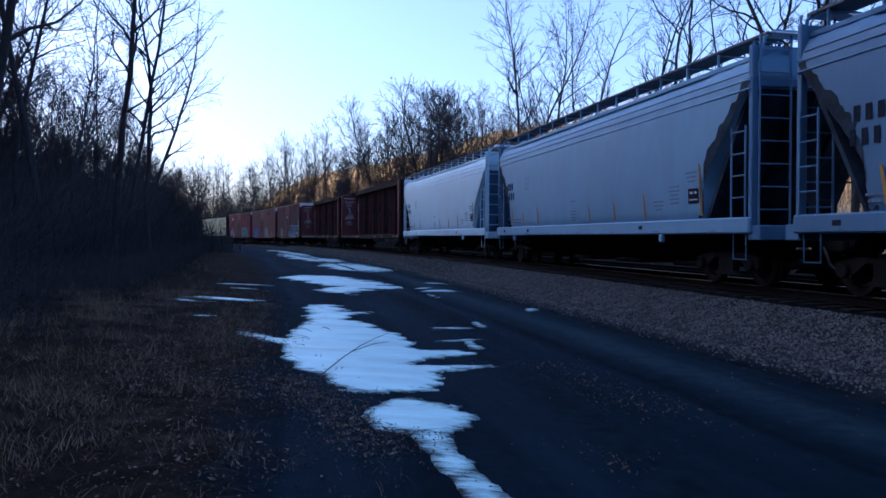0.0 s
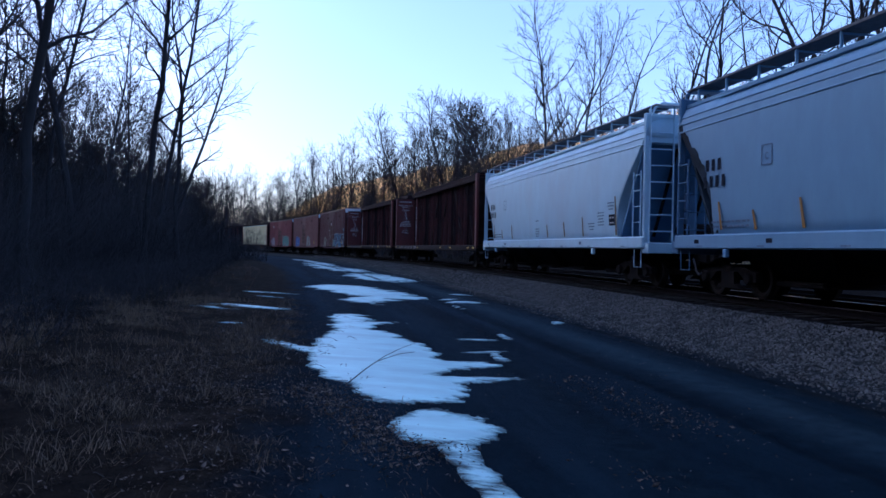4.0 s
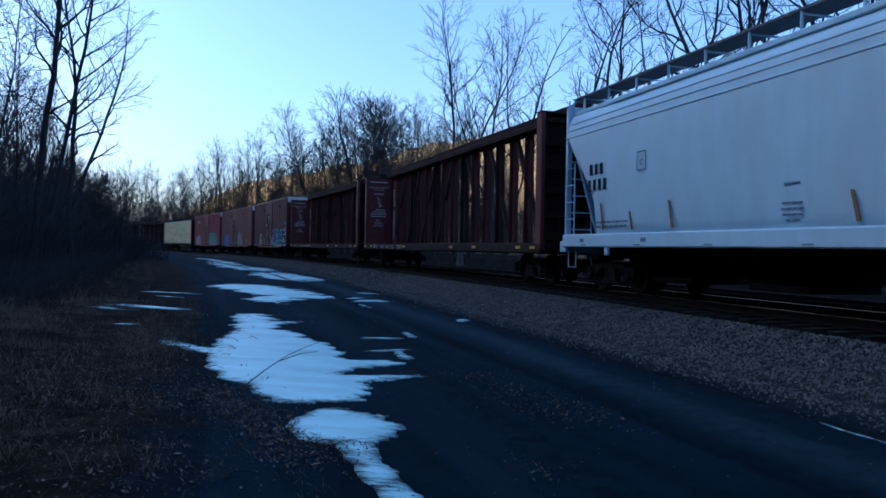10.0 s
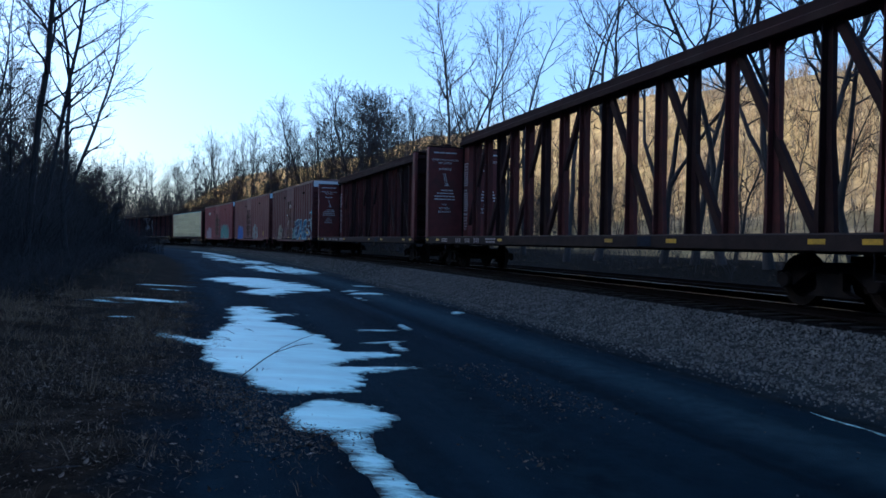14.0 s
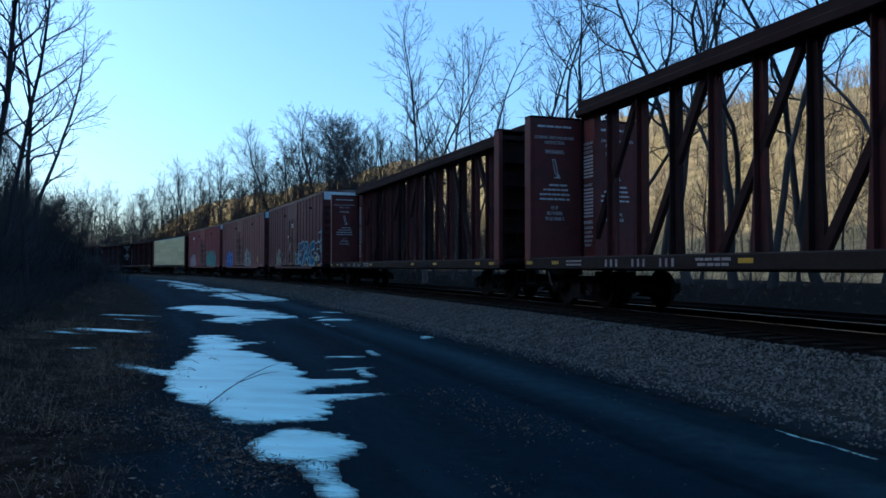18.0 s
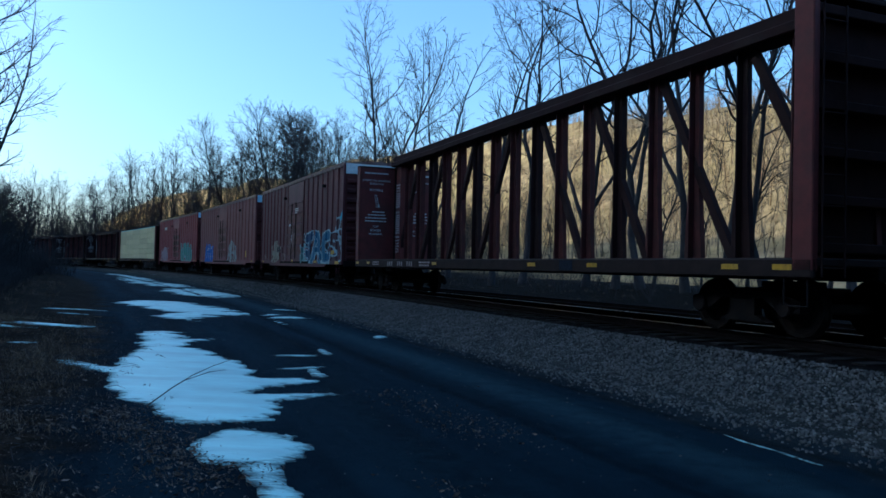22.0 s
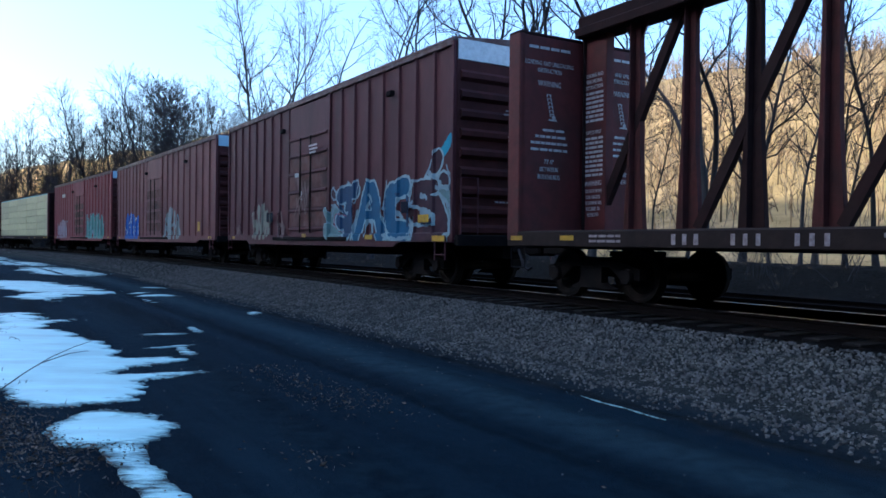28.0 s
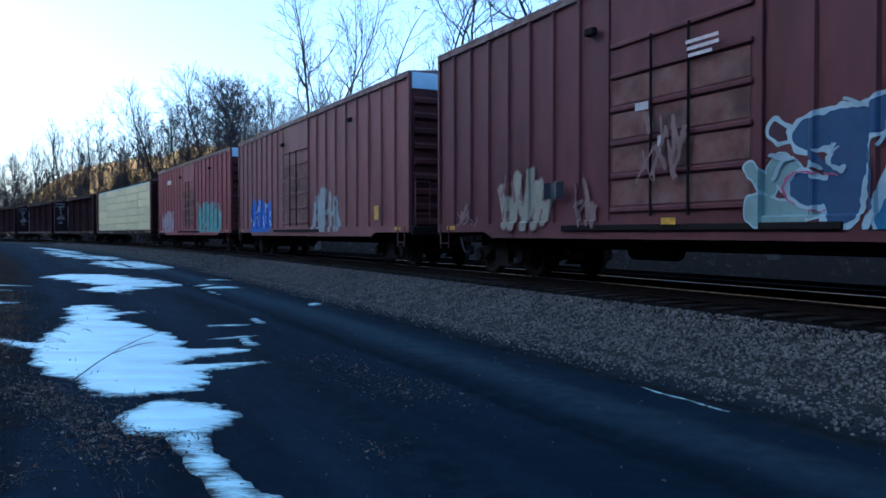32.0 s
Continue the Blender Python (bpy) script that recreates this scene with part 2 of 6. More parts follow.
# --- mesh tools ---
class Build:
    """Collects vertices and faces of one mesh."""

    def __init__(self):
        self.v, self.f = [], []

    def add(self, verts, faces):
        n = len(self.v)
        self.v += [tuple(p) for p in verts]
        self.f += [tuple(i + n for i in f) for f in faces]
        return self

    def box(self, x0, x1, y0, y1, z0, z1, b=0.012):
        """A block with chamfered edges."""
        b = min(b, (x1 - x0) * 0.3, (y1 - y0) * 0.3, (z1 - z0) * 0.3)
        lo, hi, v, idx = (x0, y0, z0), (x1, y1, z1), [], {}
        for c in range(8):
            for a in range(3):
                p = []
                for k in range(3):
                    up = c >> k & 1
                    e = hi[k] if up else lo[k]
                    p.append(e if k == a else (e - b if up else e + b))
                idx[c, a] = len(v)
                v.append(p)
        f = []
        for a in range(3):
            i, j = (a + 1) % 3, (a + 2) % 3
            for up in (0, 1):
                cs = [(up << a) | (p << i) | (q << j) for p, q in ((0, 0), (1, 0), (1, 1), (0, 1))]
                q = [idx[c, a] for c in cs]
                f.append(q if up else q[::-1])
        for a in range(3):
            i, j = (a + 1) % 3, (a + 2) % 3
            for p in (0, 1):
                for q in (0, 1):
                    c0 = (p << i) | (q << j)
                    c1 = c0 | (1 << a)
                    e = [idx[c0, i], idx[c1, i], idx[c1, j], idx[c0, j]]
                    f.append(e if p ^ q else e[::-1])
        for c in range(8):
            t = [idx[c, 0], idx[c, 1], idx[c, 2]]
            f.append(t if bin(c).count("1") % 2 else t[::-1])
        return self.add(v, f)

    def tube(self, pts, rad, n=6, cap=True):
        """A tube along pts; rad is one radius or one for each point."""
        pts = [Vector(p) for p in pts]
        rad = [rad] * len(pts) if isinstance(rad, (int, float)) else rad
        v, f = [], []
        side = None
        for i, p in enumerate(pts):
            d = (pts[min(i + 1, len(pts) - 1)] - pts[max(i - 1, 0)]).normalized()
            if side is None:
                side = d.orthogonal().normalized()
            side = (side - d * side.dot(d)).normalized()
            up = d.cross(side)
            for k in range(n):
                a = 2 * math.pi * k / n
                v.append(p + (side * math.cos(a) + up * math.sin(a)) * rad[i])
        for i in range(len(pts) - 1):
            for k in range(n):
                k2 = (k + 1) % n
                f.append((i * n + k, i * n + k2, i * n + n + k2, i * n + n + k))
        if cap:
            f.append(tuple(range(n))[::-1])
            f.append(tuple(range((len(pts) - 1) * n, len(pts) * n)))
        return self.add(v, f)

    def ring(self, profile, n=20, axis="y"):
        """A body of revolution round an axis: profile of (radius, offset)."""
        v, f = [], []
        for r, o in profile:
            for k in range(n):
                a = 2 * math.pi * k / n
                v.append((r * math.cos(a), o, r * math.sin(a)) if axis == "y" else (r * math.cos(a), r * math.sin(a), o))
        m = len(profile)
        for i in range(m - 1):
            for k in range(n):
                k2 = (k + 1) % n
                f.append((i * n + k, i * n + k2, i * n + n + k2, i * n + n + k))
        f.append(tuple(range(n))[::-1])
        f.append(tuple(range((m - 1) * n, m * n)))
        return self.add(v, f)

    def prism(self, poly, y0, y1, axis="y"):
        """A polygon in x and z, given depth along y (or a polygon in y and z along x)."""
        n = len(poly)
        if axis == "y":
            v = [(a, y0, c) for a, c in poly] + [(a, y1, c) for a, c in poly]
        else:
            v = [(y0, a, c) for a, c in poly] + [(y1, a, c) for a, c in poly]
        f = [tuple(range(n)), tuple(range(n, 2 * n))[::-1]]
        f += [(i, i + n, (i + 1) % n + n, (i + 1) % n) for i in range(n)]
        return self.add(v, f)

    def mesh(self, name, material, smooth=False):
        me = bpy.data.meshes.new(name)
        me.from_pydata(self.v, [], self.f)
        if material:
            me.materials.append(material)
        bm = bmesh.new()
        bm.from_mesh(me)
        bmesh.ops.recalc_face_normals(bm, faces=bm.faces)
        bm.to_mesh(me)
        bm.free()
        if smooth:
            me.polygons.foreach_set("use_smooth", [True] * len(me.polygons))
        return me


def part(name, shape, material, parent=None, label="", at=None, smooth=False):
    """One mesh object under a thing or a part."""
    me = shape.mesh(name, material, smooth) if isinstance(shape, Build) else shape
    ob = new(name, me)
    ob.parent = parent
    if at is not None:
        ob.matrix_basis = at
    if label:
        ob["label"] = label
    return ob


def raw_mesh(name, v, f, material, smooth=False):
    """A mesh straight from arrays of vertices and faces."""
    me = bpy.data.meshes.new(name)
    me.from_pydata(np.asarray(v).tolist(), [], np.asarray(f).tolist() if not isinstance(f, list) else f)
    me.materials.append(material)
    if smooth:
        me.polygons.foreach_set("use_smooth", [True] * len(me.polygons))
    return me


def text(name, words, size, material, parent, at, width=1.0, label=""):
    """Lettering in the built-in font, as a thin mesh."""
    cu = bpy.data.curves.new(name, "FONT")
    cu.body, cu.size, cu.align_x, cu.extrude, cu.resolution_u = words, size, "CENTER", 0.002, 2
    tmp = bpy.data.objects.new(name, cu)
    me = bpy.data.meshes.new_from_object(tmp)
    bpy.data.objects.remove(tmp)
    for v in me.vertices:
        v.co.x *= width
    me.materials.append(material)
    ob = new(name, me)
    ob.parent, ob.matrix_basis = parent, at
    if label:
        ob["label"] = label
    return ob


def contour(f, grid, dip=0.0):
    """The part of a grid of places where f is above 0, cut along its edge: vertices, faces and a key for each vertex."""
    V, F, seen = [], [], {}

    def vert(a, b=None):
        key = (*a, None, None) if b is None else (*min(a, b), *max(a, b))
        if key not in seen:
            seen[key] = len(V)
            if b is None:
                V.append(tuple(grid[a]))
            else:
                t = f[a] / (f[a] - f[b])
                p = grid[a] + (grid[b] - grid[a]) * t
                V.append((p[0], p[1], p[2] - dip))
        return seen[key]

    on = f > 0
    some = on[:-1, :-1] | on[:-1, 1:] | on[1:, 1:] | on[1:, :-1]
    for i, j in np.argwhere(some).tolist():
        c, poly = [(i, j), (i, j + 1), (i + 1, j + 1), (i + 1, j)], []
        for k in range(4):
            a, b = c[k], c[(k + 1) % 4]
            if on[a]:
                poly.append(vert(a))
            if on[a] != on[b]:
                poly.append(vert(a, b))
        if len(poly) > 2:
            F.append(tuple(poly))
    return V, F, seen


# --- ground: one sheet ---
def swell(x, y, size, seed=0.0):
    """Soft broad relief from a few sines, for arrays."""
    r = np.random.RandomState(int(seed * 7 + 3))
    z = 0
    for k in range(6):
        a, p, q = r.rand() * 6.28, r.rand() * 6.28, size * (0.5 + r.rand())
        z = z + np.sin((x * np.cos(a) + y * np.sin(a)) * 6.28 / q + p)
    return z / 6


def smooth(a, b, x):
    t = np.clip((x - a) / (b - a), 0, 1)
    return t * t * (3 - 2 * t)


def river_bed(d, s):
    """0 to 1 where the river runs beyond the tracks, by distance from the line and place along it."""
    return smooth(18.0, 21.0, d) * smooth(62, 58, d) * smooth(96, 80, s)


def ground_z(x, y):
    x, y = np.atleast_1d(np.asarray(x, float)), np.atleast_1d(np.asarray(y, float))
    d, s = off_line(x, y)
    e = -d
    near = np.interp(d, [-40, -10.5, -3.4, -1.75, 1.75, 2.9, 3.1, 5.9, 7.4, 13, 22, 60], [0, 0, 0, 0.455, 0.455, 0.32, 0.32, 0.32, 0.15, 0.92, 0.95, 0.9])
    near = near - 1.6 * river_bed(d, s)
    z = near + 0.02 * swell(x, y, 5, 1) * smooth(3.4, 5, np.abs(d))
    z += smooth(10.2, 14, e) * (0.10 + 0.10 * swell(x, y, 6, 2) + 0.05 * swell(x, y, 1.3, 3))
    z += smooth(16, 32, e) * (1.3 + 0.4 * swell(x, y, 14, 4))
    a = radians(44)
    left = -(x * math.cos(a) + y * math.sin(a))
    z += smooth(26, 98, left) * (76 + 7 * swell(x, y, 160, 5)) * (0.84 + 0.16 * smooth(20, 110, -x * math.sin(a) + y * math.cos(a)) + 0.32 * smooth(110, 180, -x * math.sin(a) + y * math.cos(a))) * smooth(20, 40, e)
    # the sunlit hill across the valley, along a straight axis
    a = radians(38)
    far, along = x * math.cos(a) + y * math.sin(a), -x * math.sin(a) + y * math.cos(a)
    crest = np.clip(47 + 0.047 * along, 30, 120)
    z += smooth(58, 205, far) ** 1.1 * (crest + 6 * swell(x, y, 150, 6) + 3 * swell(x, y, 50, 7)) * smooth(2.0, 12, d)
    # ruts in the lane
    z -= 0.035 * np.exp(-((e - 6.1) / 0.2) ** 2) - 0.025 * np.exp(-((e - 5.3) / 0.45) ** 2) + 0.03 * np.exp(-((e - 4.3) / 0.2) ** 2)
    return z


def ground_material():
    m = bpy.data.materials.new("ground")
    m.use_nodes = True
    nt = m.node_tree
    N, L = nt.nodes, nt.links
    b = N["Principled BSDF"]
    at = N.new("ShaderNodeAttribute")
    at.attribute_name = "lateral"
    tc = N.new("ShaderNodeTexCoord")

    def noise_(scale, detail=6, rough=0.6):
        n = N.new("ShaderNodeTexNoise")
        n.inputs["Scale"].default_value, n.inputs["Detail"].default_value, n.inputs["Roughness"].default_value = scale, detail, rough
        L.new(tc.outputs["Object"], n.inputs["Vector"])
        return n.outputs[0]

    def rng(v, a, c, o0=0.0, o1=1.0):
        r = N.new("ShaderNodeMapRange")
        r.inputs[1].default_value, r.inputs[2].default_value, r.inputs[3].default_value, r.inputs[4].default_value = a, c, o0, o1
        L.new(v, r.inputs[0])
        return r.outputs[0]

    def op(kind, a, c):
        n = N.new("ShaderNodeMath")
        n.operation = kind
        for i, v in enumerate((a, c)):
            if isinstance(v, (int, float)):
                n.inputs[i].default_value = v
            else:
                L.new(v, n.inputs[i])
        return n.outputs[0]

    def mix(f, a, c):
        n = N.new("ShaderNodeMix")
        n.data_type = "RGBA"
        for i, v in ((0, f), (6, a), (7, c)):
            if isinstance(v, tuple):
                n.inputs[i].default_value = (*v, 1)
            elif isinstance(v, (int, float)):
                n.inputs[i].default_value = v
            else:
                L.new(v, n.inputs[i])
        return n.outputs[2]

    fine, mid, broad, huge = noise_(38, 5, 0.7), noise_(4.5), noise_(0.55), noise_(0.03, 8)
    al = N.new("ShaderNodeAttribute")
    al.attribute_name = "along"
    cx = N.new("ShaderNodeCombineXYZ")
    L.new(op("MULTIPLY", at.outputs["Fac"], 1.3), cx.inputs[0])
    L.new(op("MULTIPLY", al.outputs["Fac"], 0.07), cx.inputs[1])
    sn = N.new("ShaderNodeTexNoise")
    sn.inputs["Scale"].default_value, sn.inputs["Detail"].default_value, sn.inputs["Roughness"].default_value = 1.0, 7, 0.62
    L.new(cx.outputs[0], sn.inputs["Vector"])
    streak = sn.outputs[0]
    # the dark blue of open shade is put into the lane colours
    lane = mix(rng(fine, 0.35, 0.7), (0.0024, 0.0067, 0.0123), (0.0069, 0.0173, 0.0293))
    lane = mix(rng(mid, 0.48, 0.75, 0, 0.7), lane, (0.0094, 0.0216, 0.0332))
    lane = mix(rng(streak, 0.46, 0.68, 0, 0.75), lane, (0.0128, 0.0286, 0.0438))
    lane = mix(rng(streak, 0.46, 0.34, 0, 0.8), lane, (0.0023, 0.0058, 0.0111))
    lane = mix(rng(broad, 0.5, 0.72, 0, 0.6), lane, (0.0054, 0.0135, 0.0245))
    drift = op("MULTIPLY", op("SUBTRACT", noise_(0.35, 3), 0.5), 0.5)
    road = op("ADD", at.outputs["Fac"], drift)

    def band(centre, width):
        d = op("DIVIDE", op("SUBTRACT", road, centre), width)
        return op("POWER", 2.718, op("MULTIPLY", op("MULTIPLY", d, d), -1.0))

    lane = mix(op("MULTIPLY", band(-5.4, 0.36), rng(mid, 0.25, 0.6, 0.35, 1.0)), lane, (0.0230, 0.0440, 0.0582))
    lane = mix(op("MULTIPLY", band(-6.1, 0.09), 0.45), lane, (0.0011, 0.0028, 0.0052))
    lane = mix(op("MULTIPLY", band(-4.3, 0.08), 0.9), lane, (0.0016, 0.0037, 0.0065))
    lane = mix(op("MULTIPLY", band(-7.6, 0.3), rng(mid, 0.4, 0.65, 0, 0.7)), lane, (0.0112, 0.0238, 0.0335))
    grit = mix(rng(fine, 0.3, 0.7), (0.013, 0.016, 0.0165), (0.050, 0.054, 0.050))
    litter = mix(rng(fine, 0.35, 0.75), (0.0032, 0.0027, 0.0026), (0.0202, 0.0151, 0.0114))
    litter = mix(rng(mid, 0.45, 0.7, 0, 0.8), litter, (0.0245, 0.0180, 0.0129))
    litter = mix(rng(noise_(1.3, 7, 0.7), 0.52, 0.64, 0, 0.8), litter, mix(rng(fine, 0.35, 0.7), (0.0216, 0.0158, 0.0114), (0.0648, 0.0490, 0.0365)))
    # litter gets darker with distance from the track, towards the thicket
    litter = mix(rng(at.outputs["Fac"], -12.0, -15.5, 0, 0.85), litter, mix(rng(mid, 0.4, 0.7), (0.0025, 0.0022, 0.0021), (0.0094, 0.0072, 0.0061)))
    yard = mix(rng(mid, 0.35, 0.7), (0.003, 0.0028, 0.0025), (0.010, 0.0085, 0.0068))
    # hillside ground, with golden sunlight put into its colour
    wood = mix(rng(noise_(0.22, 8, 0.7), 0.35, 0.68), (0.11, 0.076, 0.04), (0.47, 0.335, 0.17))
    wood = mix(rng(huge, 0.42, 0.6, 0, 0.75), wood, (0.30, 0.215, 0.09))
    wob = op("MULTIPLY", op("SUBTRACT", noise_(0.9, 5), 0.5), 2.6)
    lat = op("ADD", at.outputs["Fac"], wob)
    soft = op("ADD", at.outputs["Fac"], op("MULTIPLY", op("SUBTRACT", noise_(2.2, 6), 0.5), 1.6))
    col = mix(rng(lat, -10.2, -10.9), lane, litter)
    col = mix(rng(soft, -4.6, -3.3), col, grit)
    # the train's shade on the track bed, painted near-black into the ground
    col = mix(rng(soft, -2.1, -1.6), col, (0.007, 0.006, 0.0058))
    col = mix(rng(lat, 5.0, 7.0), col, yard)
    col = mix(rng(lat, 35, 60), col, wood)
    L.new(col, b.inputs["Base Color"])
    wet = mix(rng(lat, -10.6, -10.0), (0.97, 0.97, 0.97), (0.9, 0.9, 0.9))
    L.new(mix(rng(soft, -4.6, -3.4), wet, (0.92, 0.92, 0.92)), b.inputs["Roughness"])
    b.inputs["Specular IOR Level"].default_value = 0.03
    bp = N.new("ShaderNodeBump")
    bp.inputs["Strength"].default_value, bp.inputs["Distance"].default_value = 0.9, 0.05
    L.new(op("ADD", fine, mid), bp.inputs["Height"])
    L.new(bp.outputs[0], b.inputs["Normal"])
    return m


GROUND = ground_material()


def build_ground():
    n = 330
    u = np.linspace(-1, 1, n)
    w = np.sinh(u * 6.6) / np.sinh(6.6) * 1900 + 10 * u
    gx, gy = np.meshgrid(w - 4, w + 16)
    x, y = gx.ravel(), gy.ravel()
    d, s = off_line(x, y)
    z = ground_z(x, y)
    i = np.arange(n * n).reshape(n, n)
    f = np.stack([i[:-1, :-1], i[:-1, 1:], i[1:, 1:], i[1:, :-1]], -1).reshape(-1, 4)
    me = raw_mesh("ground", np.stack([x, y, z], 1), f, GROUND, True)
    at = me.attributes.new("lateral", "FLOAT", "POINT")
    at.data.foreach_set("value", d.astype(np.float32))
    al = me.attributes.new("along", "FLOAT", "POINT")
    al.data.foreach_set("value", s.astype(np.float32))
    tagged(new("ground", me), "valley floor with a dark lane toned blue for shade, leaf litter and sunlit slopes", "ground", kind="structure")


build_ground()


def build_river():
    """A calm sheet of water between the tracks and the far hill."""
    ss, V, F = np.arange(-160, 100, 5.0), [], []
    for a, s in enumerate(ss):
        V += [(*on_line(s, q)[:2], 0.42) for q in (17.0, 63.0)]
        if a:
            F.append((2 * a - 2, 2 * a - 1, 2 * a + 1, 2 * a))
    m = mat("river water", (0.012, 0.016, 0.014), 0.06, (0.02, 0.022, 0.018), 0.3, bump=0.06, bscale=1.2, spec=0.5)
    tagged(new("river", raw_mesh("river", V, F, m)), "calm river below the sunlit hill beyond the tracks", "water", kind="structure")


build_river()


# --- track ---
def rail_mesh(lateral, s0, s1, top, head):
    """A rail's section swept along the line."""
    sec = [(-0.07, 0), (0.07, 0), (0.07, 0.015), (0.012, 0.035), (0.012, 0.115), (0.036, 0.125), (0.036, 0.155), (0.028, 0.16), (-0.028, 0.16), (-0.036, 0.155), (-0.036, 0.125), (-0.012, 0.115), (-0.012, 0.035), (-0.07, 0.015)]
    ss = np.arange(s0, s1, 2.5)
    v, f, k = [], [], len(sec)
    for a, s in enumerate(ss):
        for q, h in sec:
            x, y, t = on_line(s, lateral + q)
            v.append((x, y, top - 0.16 + h))
        if a:
            f += [((a - 1) * k + i, (a - 1) * k + (i + 1) % k, a * k + (i + 1) % k, a * k + i) for i in range(k)]
    me = bpy.data.meshes.new("rail")
    me.from_pydata(v, [], f)
    me.materials.append(RAIL_RUST)
    me.materials.append(head)
    for p in me.polygons:
        if p.index % k == 7:
            p.material_index = 1
    return me


def build_track(offset, top, name, label, head, s0=-60, s1=330, ties=260):
    road = tagged(new(name), label, "railway track", "tracks in the valley", "structure")
    for side in (-0.7525, 0.7525):
        part("rail", rail_mesh(offset + side, s0, s1, top, head), None, road)
    tie = Build().box(-1.3, 1.3, -0.115, 0.115, -0.17, 0.0, 0.01).mesh("tie", TIE_WOOD)
    plate = Build().box(-0.18, 0.18, -0.09, 0.09, 0.0, 0.018, 0.004).mesh("tie_plate", RAIL_RUST)
    for k in range(ties):
        x, y, t = on_line(-14 + k * 0.53, offset)
        o = part("tie", tie, None, road, at=Matrix.Translation((x, y, top - 0.178)) @ Matrix.Rotation(t + random.uniform(-0.01, 0.01), 4, "Z"))
    return road


MAIN_TRACK = build_track(0.0, RAIL, "track", "main railway track with polished rails on stone ballast", RAIL_HEAD)
build_track(4.35, RAIL - 0.14, "track", "second railway track with dull rails beyond the train", RAIL_RUST)



# --- rolling stock: x ahead along the car, -y towards the camera's side, z up from the rail ---
def truck(parent, x, keep):
    """A two-axle truck with side frames, bolster, springs and two turning wheelsets."""
    t = part("truck", TRUCK_FRAME, None, parent, "cast steel truck with coil springs", pose(x, 0, 0))
    for dx in (-0.88, 0.88):
        w = part("wheelset", WHEELSET, None, t, at=pose(dx, 0, 0.42))
        keep.append(w)
    for y in (-1.0, 1.0):
        for k in (-0.14, 0.0, 0.14):
            part("spring", SPRING, None, t, at=pose(k, y, 0.32))
        for dx in (-0.88, 0.88):
            part("bearing_cap", BEARING, None, t, at=pose(dx, y * 1.115, 0.42))
    return t


def make_truck_meshes():
    b = Build()
    for y in (-1.0, 1.0):
        b.prism([(-1.12, 0.36), (-1.12, 0.55), (-0.62, 0.66), (0.62, 0.66), (1.12, 0.55), (1.12, 0.36), (0.72, 0.36), (0.42, 0.56), (0.26, 0.56), (0.26, 0.3), (0.5, 0.2), (-0.5, 0.2), (-0.26, 0.3), (-0.26, 0.56), (-0.42, 0.56), (-0.72, 0.36)], y - 0.075, y + 0.075)
    b.box(-0.2, 0.2, -1.08, 1.08, 0.52, 0.72, 0.03)
    b.box(-0.35, 0.35, -0.35, 0.35, 0.72, 0.82, 0.02)
    for dx in (-0.45, 0.45):
        b.box(dx - 0.05, dx + 0.05, -0.85, 0.85, 0.36, 0.46)
        for y in (-0.75, 0.75):
            b.box(dx - 0.07, dx + 0.09, y - 0.06, y + 0.06, 0.26, 0.56)
    w = Build()
    for y, o in ((-0.75, 1), (0.75, -1)):
        w.ring([(0.1, y - 0.065 * o), (0.28, y - 0.03 * o), (0.36, y - 0.07 * o), (0.42, y - 0.07 * o), (0.425, y + 0.03 * o), (0.455, y + 0.05 * o), (0.45, y + 0.07 * o), (0.3, y + 0.06 * o), (0.11, y + 0.08 * o)], 24)
        for k in range(5):
            a = k * 2 * math.pi / 5
            w.box(0.2 * math.cos(a) - 0.025, 0.2 * math.cos(a) + 0.025, y - 0.075, y + 0.06, 0.2 * math.sin(a) - 0.025, 0.2 * math.sin(a) + 0.025)
    w.ring([(0.085, -1.1), (0.085, 1.1)], 10)
    s = Build()
    pts = [(0.05 * math.cos(a * 0.9), 0.05 * math.sin(a * 0.9), 0.0 + 0.0078 * a) for a in range(30)]
    s.tube(pts, 0.014, 4)
    c = Build().ring([(0.11, -0.05), (0.13, -0.03), (0.13, 0.03), (0.1, 0.05)], 12)
    return b.mesh("truck", STEEL_DARK), w.mesh("wheelset", WHEEL_STEEL), s.mesh("spring", STEEL_DARK), c.mesh("bearing_cap", STEEL_DARK)


TRUCK_FRAME, WHEELSET, SPRING, BEARING = make_truck_meshes()
COUPLER = Build().box(-0.75, 0.1, -0.09, 0.09, 0.72, 0.98, 0.02).box(0.0, 0.3, -0.19, 0.06, 0.68, 1.0, 0.04).box(0.12, 0.36, 0.02, 0.17, 0.7, 0.98, 0.04).mesh("coupler", STEEL_DARK)
HOSE = Build().tube([(0, 0, 0.7), (0.12, -0.02, 0.55), (0.22, -0.03, 0.38), (0.36, -0.03, 0.3), (0.5, -0.03, 0.36)], 0.025, 6).mesh("brake_hose", LED)


def ladder(x, y, z0, z1, width, along, step=0.42, r=0.012, rails=True):
    """A ladder with round rungs; along is 'x' on a side or 'y' on an end."""
    b = Build()
    p = (lambda k, z: (x + k, y, z)) if along == "x" else (lambda k, z: (x, y + k, z))
    if rails:
        for k in (-width / 2, width / 2):
            b.tube([p(k, z0), p(k, z1)], r * 1.35, 6)
    for z in np.arange(z0 + 0.12, z1, step):
        b.tube([p(-width / 2, z), p(width / 2, z)], r, 6)
    return b


